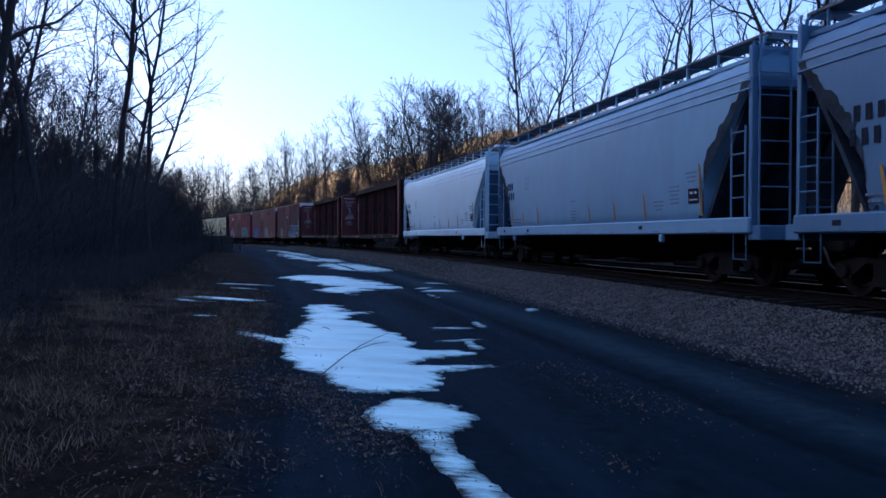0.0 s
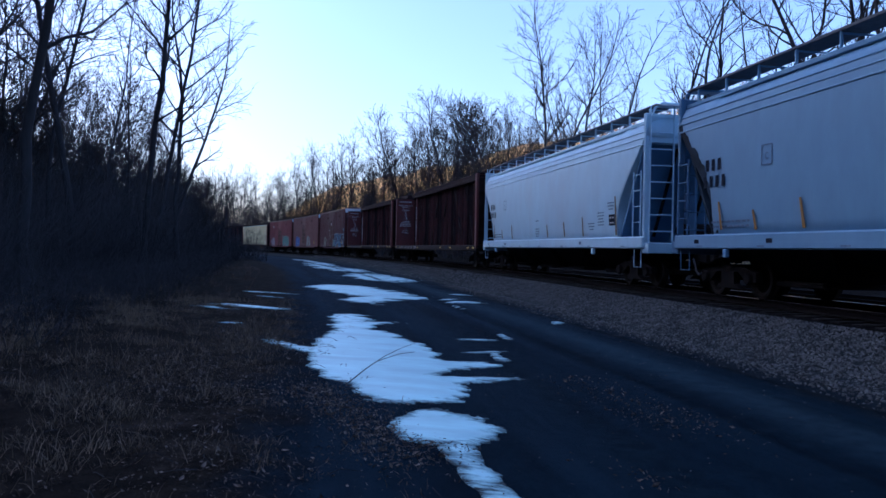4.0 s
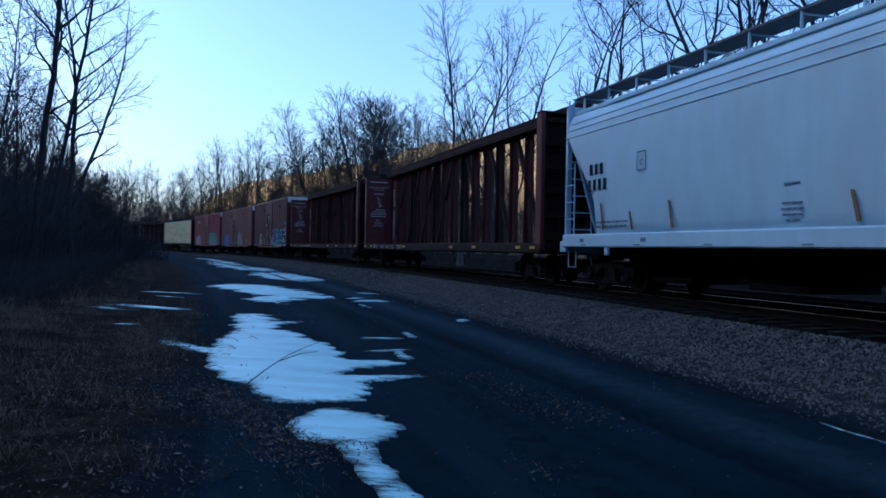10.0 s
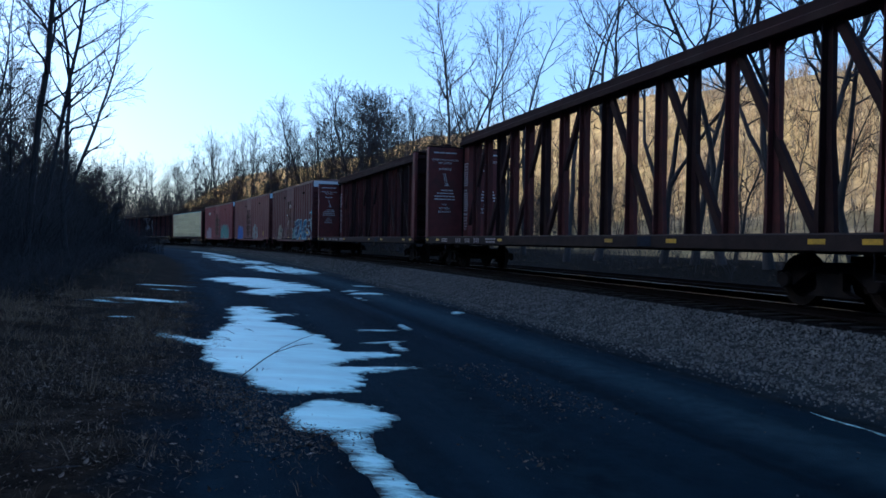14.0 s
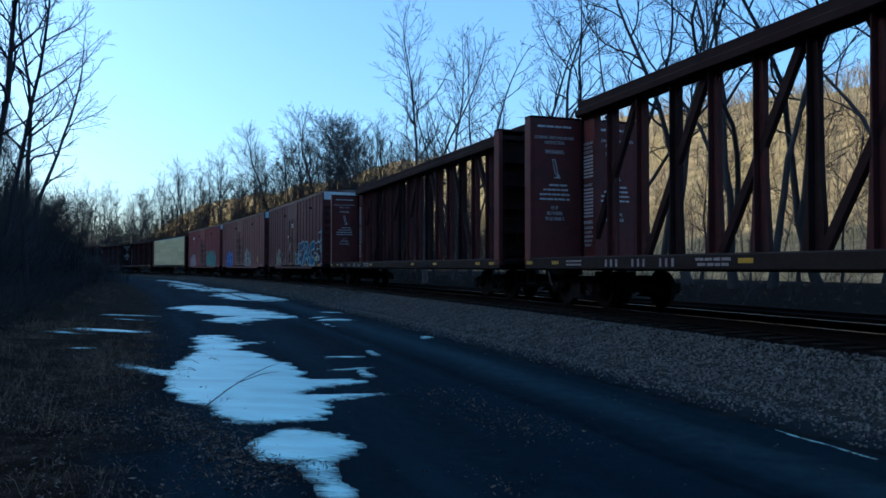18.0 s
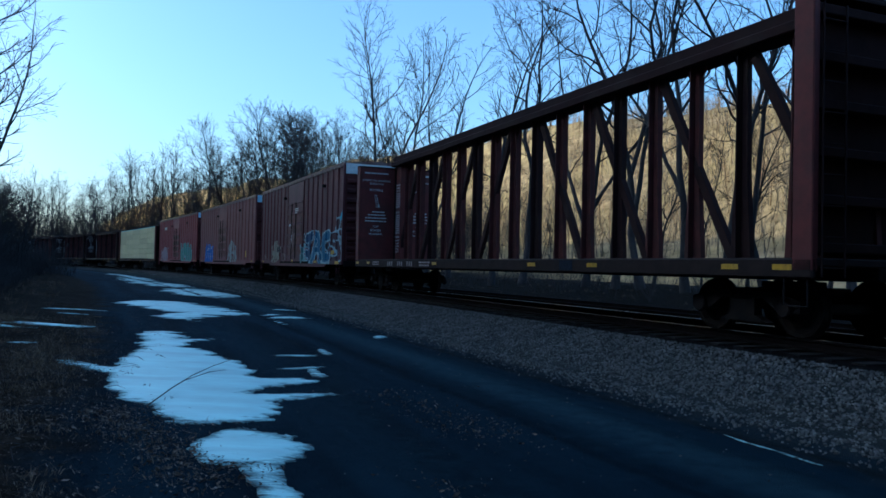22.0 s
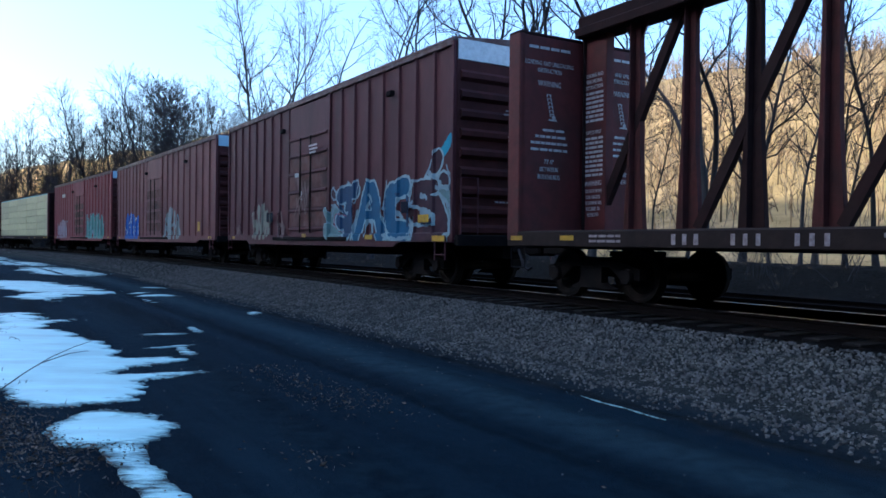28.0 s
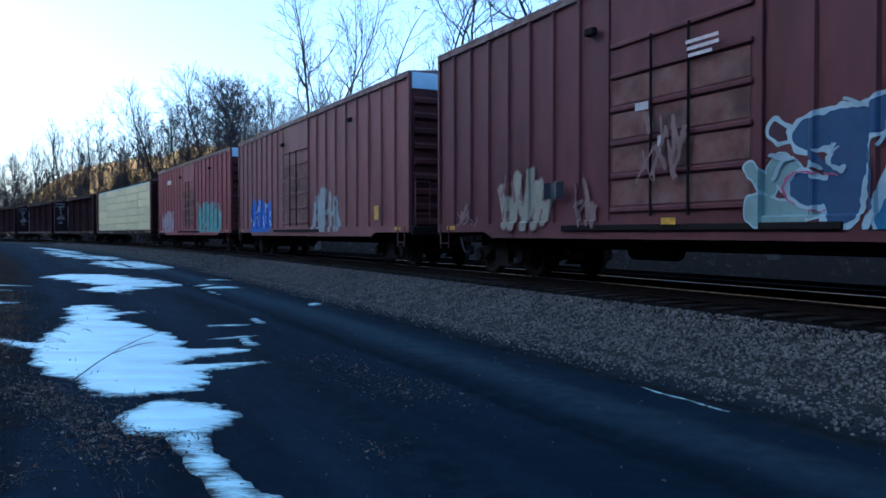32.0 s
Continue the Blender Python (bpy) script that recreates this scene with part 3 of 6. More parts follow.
def ends(car, half, keep, truck_x):
    """Couplers, hoses and trucks at both ends."""
    for o in (1, -1):
        turn = pose(o * half, 0, 0, 0, 0, 0 if o > 0 else 180)
        part("coupler", COUPLER, None, car, "knuckle coupler", turn)
        part("brake_hose", HOSE, None, car, "", turn @ pose(0, -0.4, 0.1))
        truck(car, o * truck_x, keep)


def hand_wheel():
    """A brake wheel: rim, hub and five spokes, facing along x."""
    b = Build()
    pts = [(0, 0.27 * math.cos(k * 0.3491), 0.27 * math.sin(k * 0.3491)) for k in range(19)]
    b.tube(pts, 0.018, 6, False)
    b.tube([(-0.12, 0, 0), (0.04, 0, 0)], 0.035, 8)
    for k in range(5):
        a = k * 1.2566
        b.tube([(0, 0, 0), (0, 0.27 * math.cos(a), 0.27 * math.sin(a))], 0.011, 5)
    return b


def bars(rows, material, parent, name, at, gap=0.35):
    """Small lettering that cannot be read, as rows of short bars: rows of (x, z, width, height, words)."""
    r = random.Random(len(rows) * 31 + int(rows[0][2] * 100))
    for x, z, w, h, n in rows:
        b = Build()
        left, cut = x - w / 2, [0.6 + r.random() for _ in range(n)]
        unit = w / (sum(cut) + gap * (n - 1) * 0.5)
        for c in cut:
            b.box(left, left + c * unit, -0.003, 0.0, z - h / 2, z + h / 2, 0.0)
            left += (c + gap * 0.5) * unit
        part(name, b, material, parent, at=at)


def glyph(x, y, z, w, h):
    """A plain bar in place of one painted character."""
    return Build().box(x - w * 0.44, x + w * 0.44, y - 0.002, y + 0.002, z - h / 2, z + h / 2, 0)


OLD_RUST = mat("old dull rust streak", (0.13, 0.09, 0.05), 0.85, (0.22, 0.14, 0.05), 7, stretch=(1, 1, 0.4))
END_DARK = mat("dark end sheet", (0.016, 0.022, 0.03), 0.85, (0.05, 0.075, 0.1), 1.6, 0.35, stain=(0.01, 0.011, 0.013), sscale=0.9, bump=0.1, spec=0.1)
FADED_INK = mat("faded stencil paint", (0.10, 0.14, 0.20), 0.6, (0.22, 0.28, 0.35), 18, bump=0, spec=0.05)
WALK_STEEL = mat("walkway grating", (0.12, 0.125, 0.135), 0.7, (0.07, 0.07, 0.075), 9, bump=0, spec=0.15)


def hopper(length, paint, label, extra, walk_paint):
    """A covered hopper with bulging sides, sloped end sheets, roof walk, ladders and outlet gates."""
    h = length / 2
    car = tagged(new("hopper_car"), label, "rail car", "cars of the freight train")
    keep = []
    # body: cross-sections along the car, cut off below by the end slopes
    def low(o):
        return float(np.interp(o, [0.0, 0.1, 0.5, 1.0, 1.45, 1.62, 1.66, 1.7], [4.0, 3.85, 3.4, 2.88, 2.38, 2.1, 1.75, 1.2]))
    def half_width(z):
        return float(np.interp(z, [1.15, 1.35, 1.9, 2.6, 3.3, 3.75, 4.0, 4.2, 4.35, 4.5, 4.58, 4.62], [1.47, 1.50, 1.54, 1.56, 1.56, 1.55, 1.52, 1.47, 1.38, 1.0, 0.5, 0.0]))
    off = [0.0, 0.06, 0.1, 0.3, 0.5, 0.75, 1.0, 1.25, 1.45, 1.55, 1.62, 1.66, 1.7, 1.85]
    xs = [-h + o for o in off] + list(np.linspace(-h + 2.4, h - 2.4, 13)) + [h - o for o in off[::-1]]
    K = 15
    b = Build()
    v, f = [], []
    for x in xs:
        zl = low(h - abs(x))
        zs = [zl + (4.62 - zl) * (k / (K - 1)) ** 0.85 for k in range(K)]
        v += [(x, -half_width(z), z) for z in zs] + [(x, half_width(z), z) for z in zs[::-1][1:]]
    R = 2 * K - 1
    for i in range(len(xs) - 1):
        f += [(i * R + k, (i + 1) * R + k, (i + 1) * R + k + 1, i * R + k + 1) for k in range(R - 1)]
        f.append((i * R, i * R + R - 1, (i + 1) * R + R - 1, (i + 1) * R))
    f += [tuple(range(R)), tuple(range((len(xs) - 1) * R, len(xs) * R))]
    b.add(v, f)
    part("body", b, paint, car, smooth=True)
    for y in (-1, 1):
        sill = Build().box(-h, h, min(y * 1.40, y * 1.585), max(y * 1.40, y * 1.585), 1.04, 1.36, 0.03)
        part("side_sill", sill, paint, car)
        for z in (3.78, 3.96, 4.12):
            hw = half_width(z)
            part("roof_rib", Build().tube([(-h + 0.05, y * hw, z), (h - 0.05, y * hw, z)], 0.02, 6), paint, car)
        part("eave_angle", Build().box(-h + 0.02, h - 0.02, min(y * 1.28, y * 1.36), max(y * 1.28, y * 1.36), 4.36, 4.46, 0.015), paint, car)
    # roof walk on brackets, hatches
    for y in (-1, 1):
        walk_ = Build()
        for k in range(12):
            a = y * (0.70 + k * 0.05)
            walk_.box(-h - 0.1, h + 0.1, a - 0.0215, a + 0.0215, 4.80, 4.83, 0)
        for x in np.linspace(-h, h, 110):
            walk_.box(x - 0.014, x + 0.014, min(y * 0.68, y * 1.26), max(y * 0.68, y * 1.26), 4.805, 4.825, 0)
        part("roof_walk", walk_, WALK_STEEL, car, "grating walkway along the roof")
        part("walk_edge", Build().box(-h - 0.1, h + 0.1, min(y * 1.255, y * 1.27), max(y * 1.255, y * 1.27), 4.79, 4.845, 0.004), WALK_STEEL, car)
        for x in np.linspace(-h + 0.4, h - 0.4, 14):
            part("walk_bracket", Build().box(x - 0.022, x + 0.022, min(y * 1.20, y * 1.25), max(y * 1.20, y * 1.25), 4.40, 4.79, 0.006).box(x - 0.022, x + 0.022, min(y * 0.6, y * 1.2), max(y * 0.6, y * 1.2), 4.745, 4.775, 0.006), paint, car)
    part("hatch", Build().box(-h + 1.2, h - 1.2, -0.32, 0.32, 4.6, 4.76, 0.05), paint, car, "long trough hatch cover")
    # ends: posts, slope stiffener, ladders, platform
    gear = paint if walk_paint is GALV else BLUE_GREY
    for o in (1, -1):
        x = o * (h - 0.06)
        for y in (-1.46, 1.46):
            part("corner_post", Build().box(x - 0.06, x + 0.06, y - 0.065, y + 0.065, 1.2, 4.6, 0.015), gear, car)
        part("end_sill", Build().box(min(x, x + o * 0.28) - 0.1, max(x, x + o * 0.28), -1.5, 1.5, 0.92, 1.2, 0.02), gear, car)
        part("end_bulkhead", Build().box(x - 0.04, x + 0.04, -1.38, 1.38, 3.82, 4.6, 0.02), gear, car)
        for y in (-0.55, 0.55):
            part("slope_brace", Build().tube([(o * (h - 1.42), y, 1.4), (o * (h - 0.12), y, 3.7)], 0.05, 6), STEEL_DARK, car)
        # white car: shade on slope, floor and web is put in as blue-grey
        part("slope_sheet", Build().add([(o * (h - 1.62), -1.46, 1.25), (o * (h - 1.62), 1.46, 1.25), (o * (h - 0.12), 1.46, 3.84), (o * (h - 0.12), -1.46, 3.84), (o * (h - 1.7), -1.46, 1.25), (o * (h - 1.7), 1.46, 1.25), (o * (h - 0.2), 1.46, 3.9), (o * (h - 0.2), -1.46, 3.9)], [(0, 1, 2, 3), (4, 7, 6, 5), (0, 4, 5, 1), (2, 6, 7, 3), (1, 5, 6, 2), (0, 3, 7, 4)]), BLUE_GREY if walk_paint is GALV else END_DARK, car, "steep end slope sheet")
        part("end_floor", Build().box(min(o * (h - 1.7), o * h), max(o * (h - 1.7), o * h), -1.42, 1.42, 1.1, 1.16, 0.01), BLUE_GREY if walk_paint is GALV else END_DARK, car)
        part("centre_web", Build().prism([(o * (h - 1.6), 1.2), (o * (h - 0.1), 1.2), (o * (h - 0.1), 3.8)], -0.03, 0.03), BLUE_GREY if walk_paint is GALV else END_DARK, car)
        part("ladder", ladder(o * (h - 0.38), -1.56, 1.2, 3.1, 0.46, "x", r=0.015), gear, car, "side ladder of round rungs")
        part("ladder", ladder(o * (h - 0.38), 1.56, 1.2, 3.1, 0.46, "x", r=0.015), gear, car)
        part("ladder", ladder(o * (h + 0.06), -1.08, 0.95, 4.78, 0.66, "y", 0.43, 0.017), gear, car, "end ladder up to the roof")
        part("sill_step", Build().tube([(o * (h - 0.62), -1.5, 1.05), (o * (h - 0.62), -1.5, 0.55), (o * (h - 0.2), -1.5, 0.55), (o * (h - 0.2), -1.5, 1.05)], 0.013, 6), gear, car)
        part("grab_arch", Build().tube([(o * (h + 0.04), -1.38, 4.4), (o * (h + 0.04), -1.3, 4.72), (o * (h + 0.04), -1.1, 4.86), (o * (h + 0.04), 1.1, 4.86), (o * (h + 0.04), 1.3, 4.72), (o * (h + 0.04), 1.38, 4.4)], 0.035, 8), gear, car)
        part("crosswalk", Build().box(o * h - 0.2, o * h + 0.2, -1.2, 1.2, 4.78, 4.82, 0.006), GALV, car)
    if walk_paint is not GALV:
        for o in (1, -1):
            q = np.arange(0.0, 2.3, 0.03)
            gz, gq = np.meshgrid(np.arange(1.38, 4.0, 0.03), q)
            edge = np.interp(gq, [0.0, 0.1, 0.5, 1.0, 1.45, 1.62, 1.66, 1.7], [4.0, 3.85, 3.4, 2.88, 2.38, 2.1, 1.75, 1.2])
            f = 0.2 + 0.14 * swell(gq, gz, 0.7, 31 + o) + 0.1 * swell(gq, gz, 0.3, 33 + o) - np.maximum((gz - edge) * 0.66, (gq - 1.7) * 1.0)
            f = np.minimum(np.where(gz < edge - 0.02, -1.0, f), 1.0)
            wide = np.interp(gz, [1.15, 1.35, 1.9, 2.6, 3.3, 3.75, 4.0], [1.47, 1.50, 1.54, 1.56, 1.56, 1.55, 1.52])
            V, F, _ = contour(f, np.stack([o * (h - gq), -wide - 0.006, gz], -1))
            part("soot_stain", raw_mesh("soot_stain", V, F, END_DARK), None, car, "black patch with a ragged edge beside the end slope")
    part("brake_wheel", hand_wheel(), STEEL_DARK, car, "spoked brake wheel", pose(h + 0.14, 0.5, 2.3))
    part("air_reservoir", Build().ring([(0.1, -0.5), (0.2, -0.42), (0.2, 0.42), (0.1, 0.5)], 14), STEEL_DARK, car, at=pose(h - 0.55, 0.2, 1.55))
    # outlet hoppers and centre sill
    for x in np.linspace(-h + 3.6, h - 3.6, 4):
        b = Build().add([(x - 1.6, -1.35, 1.25), (x + 1.6, -1.35, 1.25), (x + 1.6, 1.35, 1.25), (x - 1.6, 1.35, 1.25), (x - 0.95, -0.5, 0.42), (x + 0.95, -0.5, 0.42), (x + 0.95, 0.5, 0.42), (x - 0.95, 0.5, 0.42)], [(0, 1, 5, 4), (1, 2, 6, 5), (2, 3, 7, 6), (3, 0, 4, 7), (4, 5, 6, 7), (0, 3, 2, 1)])
        o = part("outlet_hopper", b, STEEL_DARK, car)
        part("gate", Build().box(x - 0.75, x + 0.75, -0.75, 0.75, 0.3, 0.42, 0.02), STEEL_DARK, o)
    part("centre_sill", Build().box(-h, h, -0.3, 0.3, 0.78, 1.1, 0.02), STEEL_DARK, car)
    ends(car, h + 0.55, keep, h - 1.55)
    extra(car, h)
    return car, keep


def hopper_marks(dark):
    def put(car, h):
        side = lambda x, z, t=0.004: pose(x, -1.56 - t, z)
        front = pose(0, -1.454, 0, 2.75)
        lift = -1.575
        # reporting mark and number as plain bars, one for each character
        for k in range(3):
            part("mark_letter", glyph(-h + 1.5 + k * 0.25, lift, 2.86, 0.15, 0.25), BLACK_INK, car)
        for k in range(4):
            part("mark_number", glyph(-h + 1.42 + k * 0.25, lift, 2.5, 0.14, 0.25), BLACK_INK, car)
        bars([(-h + 2.4, 1.62, 1.5, 0.045, 7), (-h + 2.4, 1.52, 1.4, 0.045, 6)], FADED_INK, car, "stencil", front)
        bars([(-0.4, 2.05, 0.36, 0.035, 2), (-0.4, 1.75, 0.45, 0.035, 3), (-0.4, 1.66, 0.5, 0.035, 4), (-0.4, 1.57, 0.45, 0.035, 3), (-0.4, 1.48, 0.3, 0.035, 2)], FADED_INK, car, "stencil", front)
        bars([(h - 2.85, 2.1, 0.45, 0.035, 3), (h - 2.85, 2.01, 0.5, 0.035, 3), (h - 2.85, 1.92, 0.36, 0.035, 2), (h - 2.85, 1.83, 0.45, 0.035, 3), (h - 2.85, 1.74, 0.4, 0.035, 3), (h - 3.6, 1.8, 0.5, 0.035, 3), (h - 3.6, 1.71, 0.45, 0.035, 2), (h - 3.6, 1.62, 0.3, 0.035, 2)], FADED_INK, car, "stencil", front)
        bars([(h - 2.1, 2.36, 0.45, 0.035, 3), (h - 2.1, 2.27, 0.4, 0.035, 2), (h - 2.1, 2.18, 0.3, 0.035, 2)], FADED_INK, car, "stencil", front)
        plate = part("consolidated_stencil", Build().box(h - 2.25, h - 1.83, -0.004, 0, 1.7, 2.02, 0), BLACK_INK, car, "black service stencil panel", front)
        bars([(h - 2.12, 1.93, 0.12, 0.05, 1), (h - 1.95, 1.93, 0.09, 0.05, 1), (h - 2.04, 1.78, 0.32, 0.03, 3)], WHITE_INK, plate, "stencil", pose(0, -0.005, 0))
        # rust streaks below the side braces
        for x, z, l in ((-h + 2.1, 1.45, 0.6), (-h + 4.9, 1.42, 0.55), (h - 5.9, 1.42, 0.5), (h - 4.2, 1.42, 0.6), (h - 1.68, 1.42, 1.1), (-h + 3.4, 1.42, 0.4), (0.9, 1.42, 0.45)):
            part("rust_streak", Build().prism([(x, z), (x + 0.08, z), (x - 0.06, z + l), (x - 0.12, z + l)], -1.583, -1.574), RUST if dark else OLD_RUST, car, "slanting rust streak on the side")
        for x in (-h + 1.1, -h + 3.9, h - 4.4):
            part("sill_placard", Build().box(x - 0.1, x + 0.1, -1.592, -1.588, 1.16, 1.25, 0), BLACK_INK if dark else FADED_INK, car)
        for x in (-h + 2.3, h - 3.4):
            part("jacking_lug", Build().box(x - 0.07, x + 0.07, -1.6, -1.5, 0.86, 1.04, 0.02), car_paint(dark), car)
        text("plate_mark", "C", 0.2, FADED_INK, car, pose(-h + 3.75, lift - 0.002, 2.76, 90, 0, 0), 0.9)
        part("plate_box", Build().box(-h + 3.57, -h + 3.93, lift - 0.002, lift + 0.002, 3.04, 3.06, 0).box(-h + 3.57, -h + 3.93, lift - 0.002, lift + 0.002, 2.66, 2.68, 0).box(-h + 3.57, -h + 3.59, lift - 0.002, lift + 0.002, 2.68, 3.04, 0).box(-h + 3.91, -h + 3.93, lift - 0.002, lift + 0.002, 2.68, 3.04, 0), FADED_INK, car)
        for k in range(7):
            x = -h + 1.2 + k * (2 * h - 2.4) / 6
            part("sill_mark", Build().box(x - 0.12, x + 0.12, -1.591, -1.588, 1.09, 1.115, 0), FADED_INK, car)
    return put


def car_paint(dark):
    return GREY_PAINT if dark else WHITE_PAINT


def bulkhead(car, x, o, red, thick=0.34):
    """An end wall of a centre-beam car; its smooth face looks into the car, its ribbed face out of it."""
    face = x - o * thick
    b = Build().box(min(face, face + o * 0.06), max(face, face + o * 0.06), -1.5, 1.5, 1.16, 4.72, 0.01)
    w = part("bulkhead", b, red, car, "brown red end bulkhead with stencilled instructions")
    # thin added sheet, dark like the ribs: shade of the outward face as colour
    part("shade_sheet", Build().box(min(face + o * 0.062, face + o * 0.08), max(face + o * 0.062, face + o * 0.08), -1.43, 1.43, 1.2, 4.7, 0.004), BULK_SHADE, w, "outer face of the bulkhead, shade put into its colour")
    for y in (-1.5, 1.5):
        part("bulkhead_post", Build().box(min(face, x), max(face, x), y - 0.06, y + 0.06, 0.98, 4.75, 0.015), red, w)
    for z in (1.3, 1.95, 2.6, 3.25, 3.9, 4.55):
        part("bulkhead_rib", Build().box(min(face + o * 0.06, x - o * 0.03), max(face + o * 0.06, x - o * 0.03), -1.44, 1.44, z - 0.07, z + 0.07, 0.015), BULK_SHADE, w)
    part("top_cap", Build().box(min(face, x), max(face, x), -1.56, 1.56, 4.72, 4.78, 0.01), BEAM_DARK, w)
    return w, face


def instructions(wall, face, o):
    """Stencilled loading instructions on the inner face of a bulkhead, one set either side of the beam, and a column on the end plate of the beam."""
    out = -o
    for y0 in (-0.88, 0.88):
        turn = pose(face + out * 0.006, 0, 0, 90, 0, 90 * out)
        b = Matrix.Translation((face + out * 0.005, y0, 0)) @ Matrix.Rotation(radians(90 * out), 4, "Z")
        bars([(0, 4.52, 0.95, 0.05, 4)], WHITE_INK, wall, "stencil", b)
        for words, z, size in (("LOADING AND UNLOADING", 4.2, 0.115), ("INSTRUCTION", 4.07, 0.115), ("WARNING", 3.82, 0.15)):
            text("stencil_text", words, size, WHITE_INK, wall, turn @ pose(out * y0, z, 0), 0.74)
        icon = Build()
        for k in range(6):
            a, z = -0.07 + k * 0.016, 3.68 - k * 0.07
            icon.box(a, a + 0.1, -0.004, 0, z - 0.014, z, 0).box(a, a + 0.02, -0.004, 0, z - 0.056, z - 0.014, 0).box(a + 0.08, a + 0.1, -0.004, 0, z - 0.056, z - 0.014, 0)
        icon.box(-0.02, 0.17, -0.004, 0, 3.2, 3.225, 0).box(0.06, 0.14, -0.004, 0, 3.225, 3.29, 0)
        part("stencil_icon", icon, WHITE_INK, wall, at=b)
        bars([(0.1, 3.02, 0.5, 0.045, 2), (0.03, 2.9, 0.7, 0.045, 5), (0, 2.78, 0.85, 0.045, 7), (0, 2.66, 0.85, 0.045, 5)], WHITE_INK, wall, "stencil", b)
        for words, z in (("73'-0\"", 2.4), ("BETWEEN", 2.26), ("BULKHEADS", 2.12)):
            text("stencil_text", words, 0.12, WHITE_INK, wall, turn @ pose(out * y0, z, 0), 0.8)
    # the end plate of the centre beam and its column of lettering
    x0, x1 = sorted((face, face + out * 0.66))
    plate = part("end_plate", Build().box(x0, x1, -0.1, 0.1, 1.16, 4.82, 0.015), BEAM_RED if wall.data.materials[0] is BEAM_RED else BEAM_DARK, wall, "solid end plate of the centre beam with a column of lettering")
    for words, z, size in (("LOADING AND", 4.04, 0.1), ("UNLOADING", 3.93, 0.1), ("INSTRUCTION", 3.82, 0.1), ("SAFETY FIRST", 2.98, 0.095), ("WARNING", 2.02, 0.13), ("DO NOT MOVE", 1.89, 0.095), ("CAR UNLESS", 1.78, 0.095), ("TIE DOWNS ARE", 1.67, 0.09), ("SECURED IN", 1.56, 0.095), ("KEYSLOTS", 1.45, 0.095)):
        text("stencil_text", words, size, WHITE_INK, plate, pose(face + out * 0.34, -0.104, z, 90, 0, 0), 0.72)
    bars([(face + out * 0.34, 3.74 - 0.085 * k, 0.5, 0.045, 3 + k % 2) for k in range(7)] + [(face + out * 0.34, 2.9 - 0.085 * k, 0.5, 0.045, 3 + k % 2) for k in range(9)], WHITE_INK, plate, "stencil", pose(0, -0.101, 0))


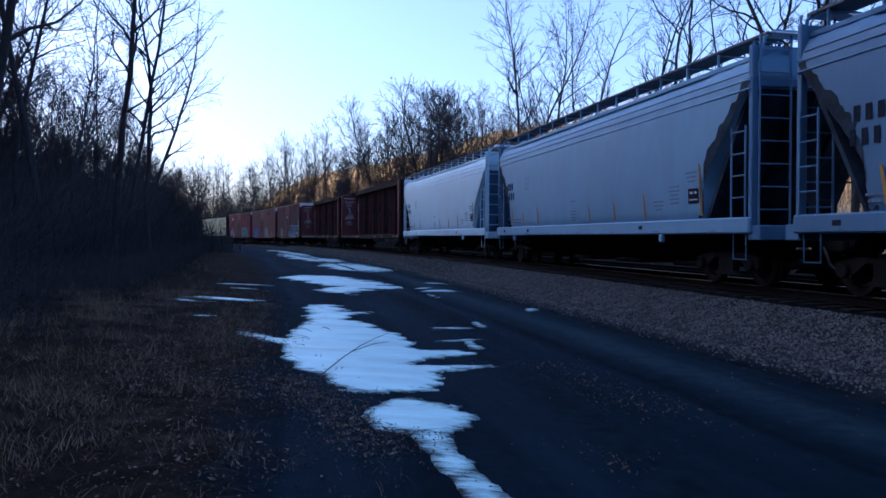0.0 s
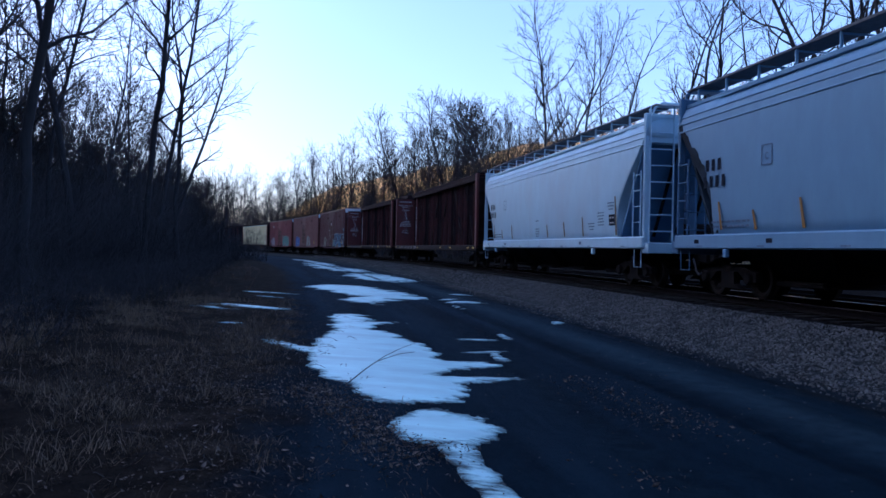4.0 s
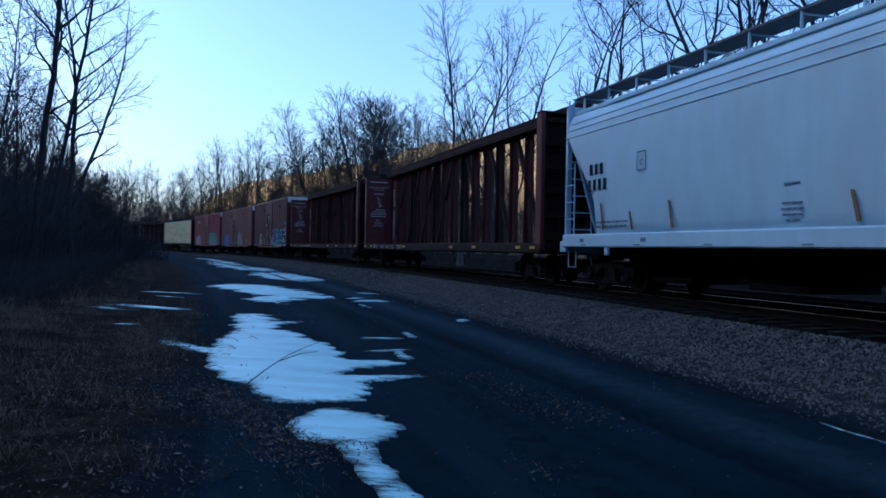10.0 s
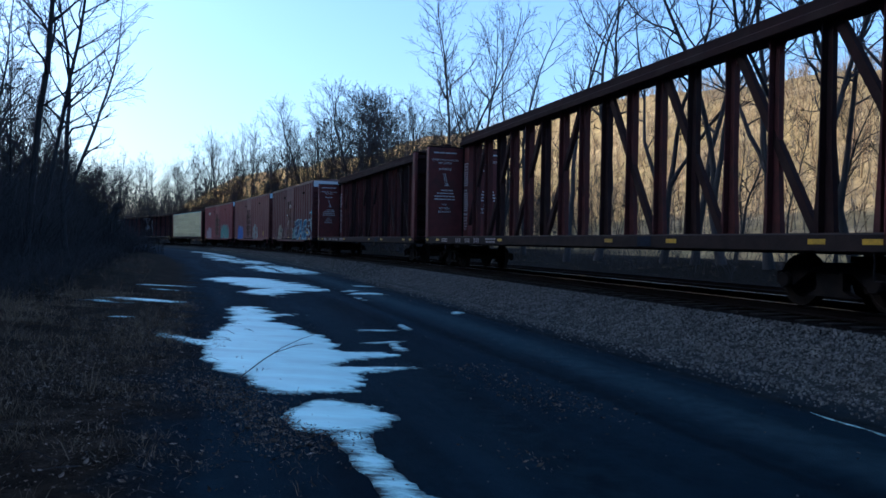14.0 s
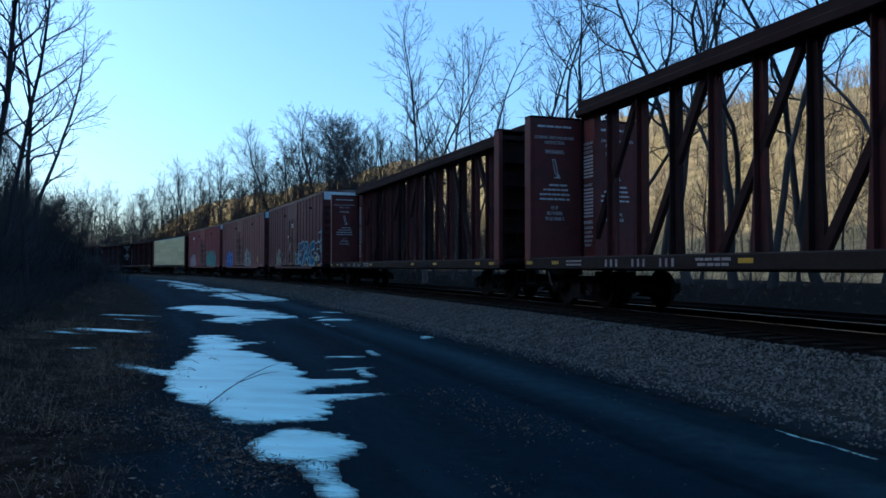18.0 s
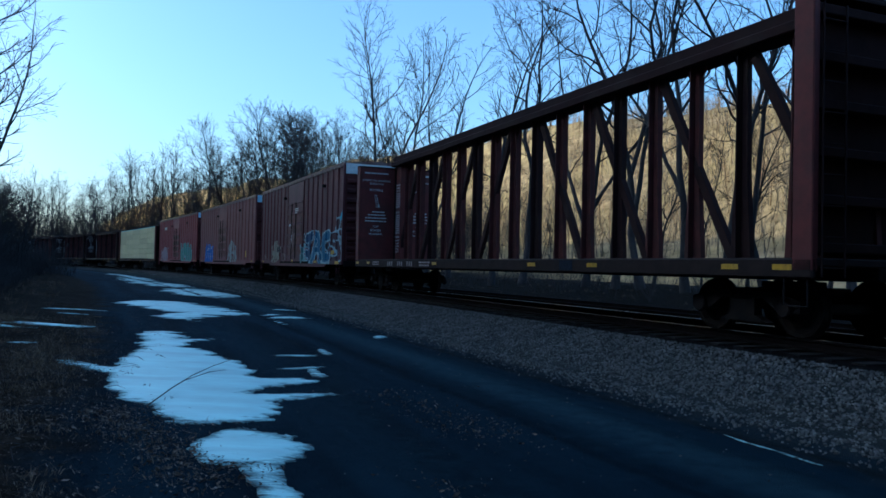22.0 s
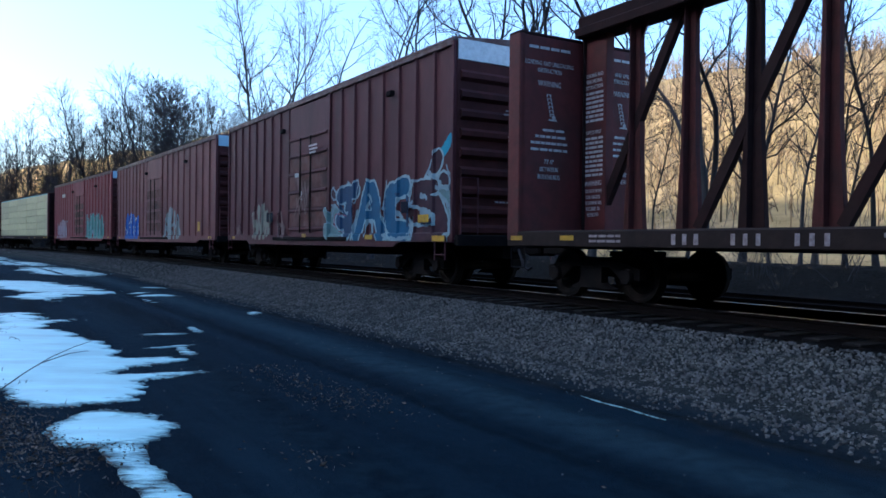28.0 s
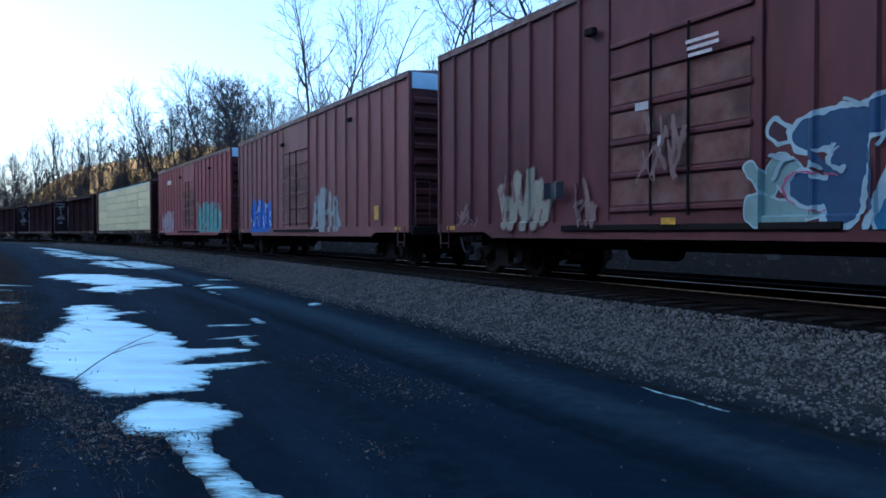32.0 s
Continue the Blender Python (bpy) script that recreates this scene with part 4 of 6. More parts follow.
def centerbeam(length, label, loaded=False, red=None):
    """A bulkhead flat car with a centre-beam truss: deck, stakes, diagonals, top chord."""
    red = red or BEAM_RED
    h = length / 2
    car = tagged(new("centerbeam_flatcar"), label, "rail car", "cars of the freight train")
    keep = []
    part("deck", Build().box(-h, h, -1.5, 1.5, 1.04, 1.16, 0.02), DECK_DARK, car)
    for y in (-1, 1):
        part("side_sill", Build().box(-h, h, min(y * 1.47, y * 1.56), max(y * 1.47, y * 1.56), 0.88, 1.15, 0.02), DECK_DARK, car)
        for k in range(18):
            x = -h + 0.7 + k * (2 * h - 1.4) / 17
            part("winch", Build().ring([(0.05, -0.16), (0.085, -0.15), (0.085, 0.15), (0.05, 0.16)], 10), STEEL_DARK, car, at=pose(x, y * 1.46, 0.93, 0, 0, 90))
    for x in np.linspace(-h + 0.8, h - 0.8, 15):
        part("cross_bearer", Build().box(x - 0.05, x + 0.05, -1.45, 1.45, 0.86, 1.04, 0.01), STEEL_DARK, car)
    part("centre_sill", Build().box(-h, h, -0.28, 0.28, 0.84, 1.04, 0.02), STEEL_DARK, car)
    front, _ = bulkhead(car, h, 1, red)
    rear, face = bulkhead(car, -h, -1, red)
    instructions(rear, face, -1)
    part("top_chord", Build().box(-h + 0.3, h - 0.3, -0.19, 0.19, 4.98, 5.2, 0.02).box(-h + 0.3, h - 0.3, -0.28, 0.28, 4.80, 4.98, 0.02), BEAM_DARK, car, "heavy top chord of the centre beam")
    n = 17
    bay = (2 * h - 0.9) / n
    for k in range(n + 1):
        x = -h + 0.45 + k * bay
        s = Build()
        s.prism([(x - 0.24, 1.16), (x - 0.15, 2.6), (x - 0.12, 4.82), (x + 0.12, 4.82), (x + 0.15, 2.6), (x + 0.24, 1.16)], -0.05, 0.05)
        s.box(x - 0.012, x + 0.012, -0.17, 0.17, 1.16, 4.82, 0.004)
        s.prism([(x - 0.12, 4.82), (x - 0.28, 4.82), (x - 0.12, 4.5)], -0.02, 0.02).prism([(x + 0.12, 4.82), (x + 0.28, 4.82), (x + 0.12, 4.5)], -0.02, 0.02)
        part("stake", s, STAKE_RED if k % 3 else BEAM_DARK, car)
    for k in [1, 3, 5, 7, 10, 12, 14, 16]:
        a, c = -h + 0.45 + (k - 1) * bay + 0.2, -h + 0.45 + (k + 1) * bay - 0.2
        if k > 8:
            a, c = c, a
        d = Vector((c - a, 0, 3.5)).normalized()
        q = Vector((d.z, 0, -d.x)) * 0.085
        s = Build()
        p0, p1 = Vector((a, 0, 1.2)), Vector((c, 0, 4.8))
        s.prism([(p0.x - q.x, p0.z - q.z), (p1.x - q.x, p1.z - q.z), (p1.x + q.x, p1.z + q.z), (p0.x + q.x, p0.z + q.z)], -0.06, 0.06)
        part("diagonal", s, BEAM_DARK, car)
    for x in (-h + 0.3, -h + 1.7, h - 1.5, h - 0.5, -h + 8.2, h - 7.6, h - 5.2):
        part("reflector", Build().box(x - 0.17, x + 0.17, -1.567, -1.562, 0.99, 1.07, 0), YELLOW_REF, car, "yellow reflector strip on the sill")
    # mark and number on the sill as bars
    for k in range(3):
        part("mark_letter", glyph(-h + 4.0 + k * 0.2, -1.566, 1.01, 0.085, 0.15), WORN_INK, car)
    for k in range(6):
        x = -h + 5.0 + k * 0.19 + (0.35 if k > 2 else 0)
        part("mark_number", glyph(x, -1.566, 1.01, 0.075, 0.15), WORN_INK, car)
    bars([(-h + 7.4, 1.06, 0.9, 0.05, 4), (-h + 7.4, 0.97, 0.8, 0.05, 4), (-h + 2.6, 1.06, 0.7, 0.04, 4), (-h + 2.6, 0.98, 0.7, 0.04, 4)], WORN_INK, car, "stencil", pose(0, -1.563, 0))
    part("consolidated_stencil", Build().box(h - 6.4, h - 5.9, -1.57, -1.562, 0.92, 1.12, 0), BLACK_INK, car)
    for o in (1, -1):
        part("ladder", ladder(o * (h + 0.03), -1.2, 0.9, 4.6, 0.42, "y"), BEAM_DARK, car)
        part("sill_step", Build().tube([(o * (h - 0.5), -1.52, 0.9), (o * (h - 0.5), -1.52, 0.5), (o * (h - 0.1), -1.52, 0.5), (o * (h - 0.1), -1.52, 0.9)], 0.016, 6), STEEL_DARK, car)
    if loaded:
        for k in range(5):
            for j in range(6):
                x0 = -h + 0.5 + k * (2 * h - 1.0) / 5
                x1 = x0 + (2 * h - 1.0) / 5 - 0.05
                for y in (-1, 1):
                    part("lumber_pack", Build().box(x0, x1, min(y * 0.2, y * 1.46), max(y * 0.2, y * 1.46), 1.18 + j * 0.585, 1.18 + j * 0.585 + 0.565, 0.03), LUMBER_WRAP, car, "pale yellow wrapped lumber bundle")
            part("bundle_cover", Build().box(x0, x1, -1.47, 1.47, 4.69, 4.74, 0.02), LUMBER_TOP, car, "teal wrap on the top bundles")
    ends(car, h + 0.7, keep, h - 1.75)
    return car, keep


DOOR_GRIME = mat("grimy door paint", (0.115, 0.05, 0.043), 0.8, (0.17, 0.12, 0.11), 2.6, 0.6, stain=(0.035, 0.03, 0.03), sscale=1.6, bump=0.25, spec=0.1)
BOX_END_DARK = mat("dark boxcar end paint", (0.085, 0.03, 0.028), 0.85, (0.05, 0.022, 0.021), 2.5, 0.5, stain=(0.025, 0.018, 0.018), sscale=0.9, bump=0.15, spec=0.1)


def chalked(name, col, over):
    """Sprayed paint, worn through in places to the colour under it."""
    return mat(name, col, 0.6, tuple(c * 0.75 for c in col), 4.0, 0.5, stain=tuple(a * 0.55 + b * 0.45 for a, b in zip(col, over)), sscale=2.6, bump=0.05, spec=0.15)


def islands(V, F):
    """Splits a mesh into its loose pieces, leaving out specks."""
    top = list(range(len(V)))

    def root(i):
        while top[i] != i:
            top[i] = top[top[i]]
            i = top[i]
        return i

    for f in F:
        a = root(f[0])
        for i in f[1:]:
            top[root(i)] = a
    sets = {}
    for f in F:
        sets.setdefault(root(f[0]), []).append(f)
    for group in sets.values():
        if len(group) < 12:
            continue
        ids = {i: n for n, i in enumerate(sorted({i for f in group for i in f}))}
        yield [V[i] for i in ids], [tuple(ids[i] for i in f) for f in group]


def sprayed(car, half, rib_x, door, layers, seed):
    """Sprayed letters as films of paint that follow the side's posts: layers of (name, strokes, fill, line, width), each stroke (x, z, x, z, radius)."""
    cell, lift = 0.024, 0.0015
    for k, (name, strokes, fill, line, width) in enumerate(layers):
        pad = width + 0.22
        x0, x1 = min(min(q[0], q[2]) - q[4] for q in strokes) - pad, max(max(q[0], q[2]) + q[4] for q in strokes) + pad
        z0, z1 = min(min(q[1], q[3]) - q[4] for q in strokes) - pad, max(max(q[1], q[3]) + q[4] for q in strokes) + pad
        x0, x1, z0 = max(x0, -half + 0.01), min(x1, half - 0.01), max(z0, 0.96)
        gx, gz = np.meshgrid(np.arange(x0, x1, cell), np.arange(z0, z1, cell))
        wx = gx + 0.06 * swell(gx, gz, 0.9, seed + k) + 0.035 * swell(gx, gz, 0.25, seed + k + 5)
        wz = gz + 0.06 * swell(gx, gz, 0.8, seed + k + 2) + 0.035 * swell(gx, gz, 0.22, seed + k + 7)
        best = np.full(gx.shape, 9.0)
        for ax, az, bx, bz, r in strokes:
            d2 = (bx - ax) ** 2 + (bz - az) ** 2 + 1e-9
            t = np.clip(((wx - ax) * (bx - ax) + (wz - az) * (bz - az)) / d2, 0, 1)
            best = np.minimum(best, np.hypot(wx - ax - t * (bx - ax), wz - az - t * (bz - az)) - r)
        near = np.abs(gx[..., None] - np.array(rib_x)).min(-1)
        out = 1.5 + 0.05 * np.clip((0.06 - near) / 0.028, 0, 1)
        out = np.where((gz < 1.13) | (np.abs(gx) > half - 0.1), np.maximum(out, 1.556), out)
        out = np.where(np.abs(gx - door[0]) < door[1] / 2 + 0.06, 1.605, out)
        for what, f, m, d in (("outline", width - best, line, 0), ("letters", -best, fill, 1)):
            if m is None or f.max() <= 0:
                continue
            y = -out - lift * (1.2 + k * 2 + d)
            V, F, _ = contour(f, np.stack([gx, y, gz], -1))
            for v, g in islands(V, F):
                part("sprayed_" + what, raw_mesh("sprayed_" + what, v, g, m), None, car, name if d else "")


def boxcar(length, paint, label, ribs, door_x, door_w, marks, end_paint, art=()):
    """A high boxcar: ribbed sides, plug door, corrugated ends, roof."""
    h = length / 2
    car = tagged(new("boxcar"), label, "rail car", "cars of the freight train")
    keep = []
    top, low = 5.12, 0.98
    part("body", Build().box(-h, h, -1.5, 1.5, low + 0.05, top, 0.02), paint, car)
    roof = Build().prism([(-1.56, 5.12), (-1.56, 5.18), (0, 5.32), (1.56, 5.18), (1.56, 5.12)], -h, h, "x")
    r = part("roof", roof, ROOF_DARK, car, "weathered peaked steel roof")
    for x in np.linspace(-h + 0.6, h - 0.6, 13):
        part("roof_seam", Build().prism([(-1.53, 5.18), (-1.53, 5.21), (0, 5.35), (1.53, 5.21), (1.53, 5.18)], x - 0.03, x + 0.03, "x"), ROOF_DARK, r)
    for y in (-1, 1):
        s0, s1 = min(y * 1.5, y * 1.555), max(y * 1.5, y * 1.555)
        part("side_sill", Build().prism([(-h, low + 0.14), (h, low + 0.14), (h, low - 0.04), (h - 2.3, low - 0.04), (h - 2.6, low - 0.16), (-h + 2.6, low - 0.16), (-h + 2.3, low - 0.04), (-h, low - 0.04)], s0, s1), paint, car)
        part("eave", Build().box(-h, h, s0, s1, 5.02, 5.12, 0.012), ROOF_DARK, car)
        for x in (-h + 0.04, h - 0.04):
            part("corner_post", Build().box(x - 0.05, x + 0.05, s0, s1 + (0.003 if y > 0 else 0), low, 5.1, 0.012), paint, car)
        lo_x, hi_x = door_x - door_w / 2, door_x + door_w / 2
        n, rib_x = ribs, []
        for a, c, m in ((-h, lo_x, n), (hi_x, h, n)):
            for k in range(1, m):
                x = a + (c - a) * k / m
                rib_x.append(x)
                part("side_rib", rib_mesh(paint), None, car, at=pose(x, y * 1.5, 0, 0, 0, 0 if y < 0 else 180))
        # door with frame, horizontal ribs, lock rods
        d = part("door", Build().box(lo_x + 0.06, hi_x - 0.06, min(y * 1.5, y * 1.53), max(y * 1.5, y * 1.53), low + 0.12, 4.98, 0.012), paint, car, "ribbed plug door with lock rods")
        for x in (lo_x, hi_x):
            part("door_post", Build().box(x - 0.06, x + 0.06, s0, s1 + 0.0, low, 5.02, 0.012), paint, d)
        for z in (1.3, 1.85, 2.4, 2.95, 3.5, 4.0):
            part("door_rib", Build().box(lo_x + 0.1, hi_x - 0.1, min(y * 1.52, y * 1.575), max(y * 1.52, y * 1.56), z - 0.04, z + 0.04, 0.015), paint, d)
        for z in (1.3, 1.85, 2.4, 2.95):
            part("door_panel", Build().box(lo_x + 0.14, hi_x - 0.14, min(y * 1.52, y * 1.54), max(y * 1.52, y * 1.54), z + 0.07, z + 0.48, 0.01), DOOR_GRIME, d, "grimy weathered lower door panel")
        for x in (door_x - 0.45, door_x + 0.35):
            part("lock_rod", Build().tube([(x, y * 1.595, low + 0.2), (x, y * 1.595, 4.0)], 0.022, 6), STEEL_DARK, d)
        part("door_track", Build().box(lo_x - door_w * 0.4, hi_x + door_w * 0.4, min(y * 1.53, y * 1.6), max(y * 1.53, y * 1.6), low - 0.02, low + 0.08, 0.012), STEEL_DARK, car)
        part("ladder", ladder(h - 0.42, y * 1.58, low - 0.42, low + 0.1, 0.42, "x"), paint, car)
        part("ladder", ladder(-h + 0.42, y * 1.58, low - 0.42, low + 0.1, 0.42, "x"), paint, car)
    sprayed(car, h, rib_x, (door_x, door_w), art, int(length * 10))
    for o in (1, -1):
        part("end_panel", Build().box(min(o * h, o * (h + 0.02)), max(o * h, o * (h + 0.02)), -1.47, 1.47, 1.1, 4.71, 0.005), BOX_END_DARK, car)
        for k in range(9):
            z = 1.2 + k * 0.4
            part("end_corrugation", Build().prism([(0, z - 0.12), (o * 0.09, z - 0.05), (o * 0.09, z + 0.05), (0, z + 0.12)], -1.4, 1.4), BOX_END_DARK, car, at=pose(o * (h + 0.018), 0, 0))
        part("end_top", Build().box(min(o * h, o * (h + 0.035)), max(o * h, o * (h + 0.035)), -1.46, 1.46, 4.72, 5.15, 0.01), end_paint, car, "pale strip at the top of the end")
        part("end_sill", Build().box(min(o * h, o * (h + 0.16)), max(o * h, o * (h + 0.16)), -1.5, 1.5, 0.86, 1.1, 0.02), STEEL_DARK, car)
        part("ladder", ladder(o * (h + 0.12), -1.2, 0.9, 2.3, 0.42, "y"), paint, car)
        part("reflector", Build().box(o * (h - 0.7) - 0.2, o * (h - 0.7) + 0.2, -1.562, -1.556, 1.0, 1.09, 0), YELLOW_REF, car)
    for o in (1, -1):
        bars([(0, 3.75, 0.6, 0.035, 3), (0, 3.67, 0.7, 0.035, 4), (0, 3.2, 0.45, 0.035, 2), (0, 3.12, 0.45, 0.035, 3), (-0.2, 1.8, 0.7, 0.035, 5)], WORN_INK, car, "stencil", pose(o * (h + 0.112), 0, 0, 0, 0, 90 * o))
    part("brake_wheel", hand_wheel(), STEEL_DARK, car, "spoked brake wheel", pose(h + 0.22, 0.6, 2.9))
    part("centre_sill", Build().box(-h - 0.1, h + 0.1, -0.3, 0.3, 0.6, 1.0, 0.02), STEEL_DARK, car)
    for x in np.linspace(-h + 2.8, h - 2.8, 8):
        part("cross_bearer", Build().box(x - 0.05, x + 0.05, -1.42, 1.42, 0.78, 1.0, 0.01), STEEL_DARK, car)
    part("air_reservoir", Build().ring([(0.1, -0.6), (0.2, -0.5), (0.2, 0.5), (0.1, 0.6)], 14), STEEL_DARK, car, at=pose(-1.2, -0.8, 0.65, 0, 0, 90))
    for x, z in ((5.3, 4.4), (-1.95, 4.35)):
        part("eave_bracket", Build().box(x - 0.12, x + 0.12, -1.66, -1.54, z - 0.05, z + 0.08, 0.02), STEEL_DARK, car)
    for x, z, w, hh, kind in marks:
        part("placard", Build().box(x - w / 2, x + w / 2, -1.645, -1.638, z - hh / 2, z + hh / 2, 0), kind, car)
    ends(car, h + 0.75, keep, h - 2.2)
    return car, keep


RIBS = {}


def rib_mesh(paint):
    """A pressed vertical side post, shared by all posts of one paint."""
    if paint.name not in RIBS:
        b = Build()
        b.add([(-0.06, 0, 1.0), (-0.032, -0.05, 1.0), (0.032, -0.05, 1.0), (0.06, 0, 1.0), (-0.06, 0, 5.02), (-0.032, -0.05, 5.02), (0.032, -0.05, 5.02), (0.06, 0, 5.02)], [(0, 1, 5, 4), (1, 2, 6, 5), (2, 3, 7, 6), (0, 3, 2, 1), (4, 5, 6, 7)])
        RIBS[paint.name] = b.mesh("side_rib", paint)
    return RIBS[paint.name]


def box_paint(name, base):
    return mat(name, base, 0.6, tuple(c * 0.72 for c in base), 3.0, 0.5, stain=tuple(c * 0.5 for c in base), sscale=0.9, bump=0.1, stretch=(1, 1, 0.4))


BOX_RED = box_paint("oxide red boxcar paint", (0.09, 0.03, 0.035))
BOX_RED_B = box_paint("faded oxide boxcar paint", (0.165, 0.066, 0.064))
BOX_RED_C = box_paint("bright red boxcar paint", (0.2, 0.045, 0.052))
UNDER = (0.128, 0.047, 0.05)
WINE, MID_BLUE, DEEP_BLUE = chalked("wine spray paint", (0.048, 0.026, 0.036), UNDER), chalked("blue spray paint", (0.03, 0.115, 0.215), (0.05, 0.06, 0.09)), chalked("deep blue spray paint", (0.03, 0.07, 0.14), (0.05, 0.05, 0.07))
CHALK, TEAL, PALE = chalked("chalky pale blue spray paint", (0.30, 0.43, 0.48), (0.08, 0.1, 0.13)), chalked("pale teal spray paint", (0.17, 0.28, 0.28), UNDER), chalked("pale grey blue spray paint", (0.26, 0.37, 0.42), (0.06, 0.12, 0.18))
CYAN, PINK, BEIGE, DULL = chalked("cyan spray paint", (0.06, 0.32, 0.46), UNDER), chalked("pink spray paint", (0.32, 0.08, 0.15), UNDER), chalked("beige spray paint", (0.24, 0.25, 0.2), UNDER), chalked("dull brown grey spray paint", (0.17, 0.12, 0.11), UNDER)
STRONG_BLUE, ICE_WHITE, STONE_GREY, GREEN_TEAL, LILAC = chalked("strong blue spray paint", (0.02, 0.11, 0.46), (0.05, 0.1, 0.3)), chalked("white spray paint", (0.5, 0.58, 0.66), (0.2, 0.3, 0.4)), chalked("stone grey spray paint", (0.25, 0.30, 0.30), UNDER), chalked("green teal spray paint", (0.10, 0.28, 0.26), UNDER), chalked("lilac grey spray paint", (0.32, 0.28, 0.33), UNDER)
# the large blue piece: its letters from the door forward
BIG_PIECE = [
    ("pale teal cloud behind sprayed letters", [(1.8, 1.25, 2.35, 1.05, 0.2), (1.72, 1.78, 1.95, 1.5, 0.09), (2.1, 1.75, 2.6, 1.3, 0.2), (5.1, 1.0, 7.7, 0.98, 0.09), (7.8, 2.2, 7.85, 1.2, 0.08), (7.3, 2.2, 7.85, 2.0, 0.1)], TEAL, CHALK, 0.03),
    ("cyan sprayed arrow tip", [(7.45, 3.1, 7.9, 3.42, 0.1), (7.3, 2.95, 7.6, 3.2, 0.08)], CYAN, CYAN, 0.02),
    ("wine sprayed flourish", [(6.95, 2.5, 7.35, 2.98, 0.16), (7.55, 2.5, 7.75, 2.42, 0.15), (2.05, 2.28, 2.16, 2.2, 0.12)], WINE, CHALK, 0.06),
    ("deep blue sprayed letter with a pale outline", [(2.5, 2.12, 3.45, 2.28, 0.2), (3.1, 2.05, 2.98, 1.2, 0.24), (2.4, 1.5, 2.72, 1.42, 0.17)], DEEP_BLUE, CHALK, 0.065),
    ("blue sprayed letter with a pale outline", [(5.95, 2.36, 5.3, 2.2, 0.19), (5.2, 2.0, 5.2, 1.4, 0.27), (5.35, 1.25, 5.95, 1.15, 0.24)], MID_BLUE, CHALK, 0.07),
    ("blue sprayed letter with a pale outline", [(3.55, 1.08, 4.1, 2.25, 0.2), (4.78, 1.08, 4.3, 2.25, 0.21), (3.9, 1.6, 4.5, 1.6, 0.12)], MID_BLUE, CHALK, 0.065),
    ("wine sprayed letter with a pale outline", [(7.2, 2.38, 6.4, 2.25, 0.17), (6.35, 2.1, 7.35, 1.85, 0.2), (7.42, 1.75, 7.58, 1.3, 0.22), (7.42, 1.15, 6.45, 1.1, 0.19)], WINE, CHALK, 0.07),
    ("pale sprayed highlights", [(3.3, 1.02, 3.55, 1.7, 0.06), (3.98, 1.08, 4.08, 1.42, 0.05), (4.1, 1.46, 4.3, 1.44, 0.05), (4.32, 1.4, 4.36, 1.08, 0.05), (4.15, 2.1, 4.3, 1.95, 0.04), (5.62, 1.95, 5.48, 1.72, 0.05), (5.5, 1.66, 5.85, 1.55, 0.06), (6.62, 2.12, 6.9, 2.06, 0.05), (6.7, 1.7, 7.0, 1.6, 0.13), (6.1, 1.15, 6.3, 1.55, 0.04), (2.55, 1.75, 3.0, 1.68, 0.05), (5.5, 0.99, 6.2, 1.06, 0.04), (2.75, 1.98, 2.95, 1.98, 0.015), (2.85, 1.9, 2.85, 2.08, 0.015)], PALE, None, 0.0),
    ("pale sprayed flicks", [(1.95, 1.95, 2.3, 1.85, 0.03), (2.0, 1.6, 2.2, 1.9, 0.03), (3.0, 2.5, 3.3, 2.42, 0.025), (3.42, 1.9, 3.6, 2.45, 0.03), (4.85, 1.7, 5.0, 2.4, 0.03), (4.95, 1.1, 5.1, 1.02, 0.05), (5.95, 1.75, 6.25, 1.95, 0.05), (6.15, 1.5, 6.3, 1.2, 0.05), (6.2, 2.5, 6.45, 2.52, 0.025), (7.0, 2.72, 7.45, 2.4, 0.05), (7.3, 2.3, 7.9, 2.28, 0.04), (7.75, 2.75, 7.9, 2.2, 0.035), (7.55, 2.05, 7.9, 1.75, 0.04), (7.82, 1.6, 7.86, 1.1, 0.04), (6.4, 1.35, 6.3, 1.05, 0.05), (5.3, 1.02, 5.9, 1.0, 0.03)], PALE, None, 0.0),
    ("dark sprayed shading", [(3.28, 1.9, 3.36, 1.2, 0.03), (4.95, 1.4, 4.98, 2.0, 0.03), (6.02, 2.1, 6.1, 1.4, 0.05), (6.7, 1.42, 7.1, 1.4, 0.03), (5.5, 2.1, 5.7, 2.15, 0.03), (2.6, 1.9, 2.9, 1.5, 0.04), (4.2, 1.75, 4.3, 1.85, 0.04)], DEEP_BLUE, None, 0.0),
    ("pink sprayed line", [(2.15, 1.5, 2.4, 1.72, 0.014), (2.4, 1.72, 2.95, 1.58, 0.014), (2.15, 1.5, 2.35, 1.18, 0.014), (2.35, 1.18, 2.85, 1.22, 0.014)], PINK, None, 0.0),
]


def settle(x, z):
    """The piece spreads towards the door and sits lower towards the corner."""
    return x - 0.22 * float(smooth(5.2, 2.6, x)), 1 + (z - 1) * (1.0 - 0.14 * float(smooth(4.6, 6.6, x)))


BIG_PIECE = [(name, [(*settle(a, b), *settle(c, d), q * 0.95) for a, b, c, d, q in rows], *rest) for name, rows, *rest in BIG_PIECE]


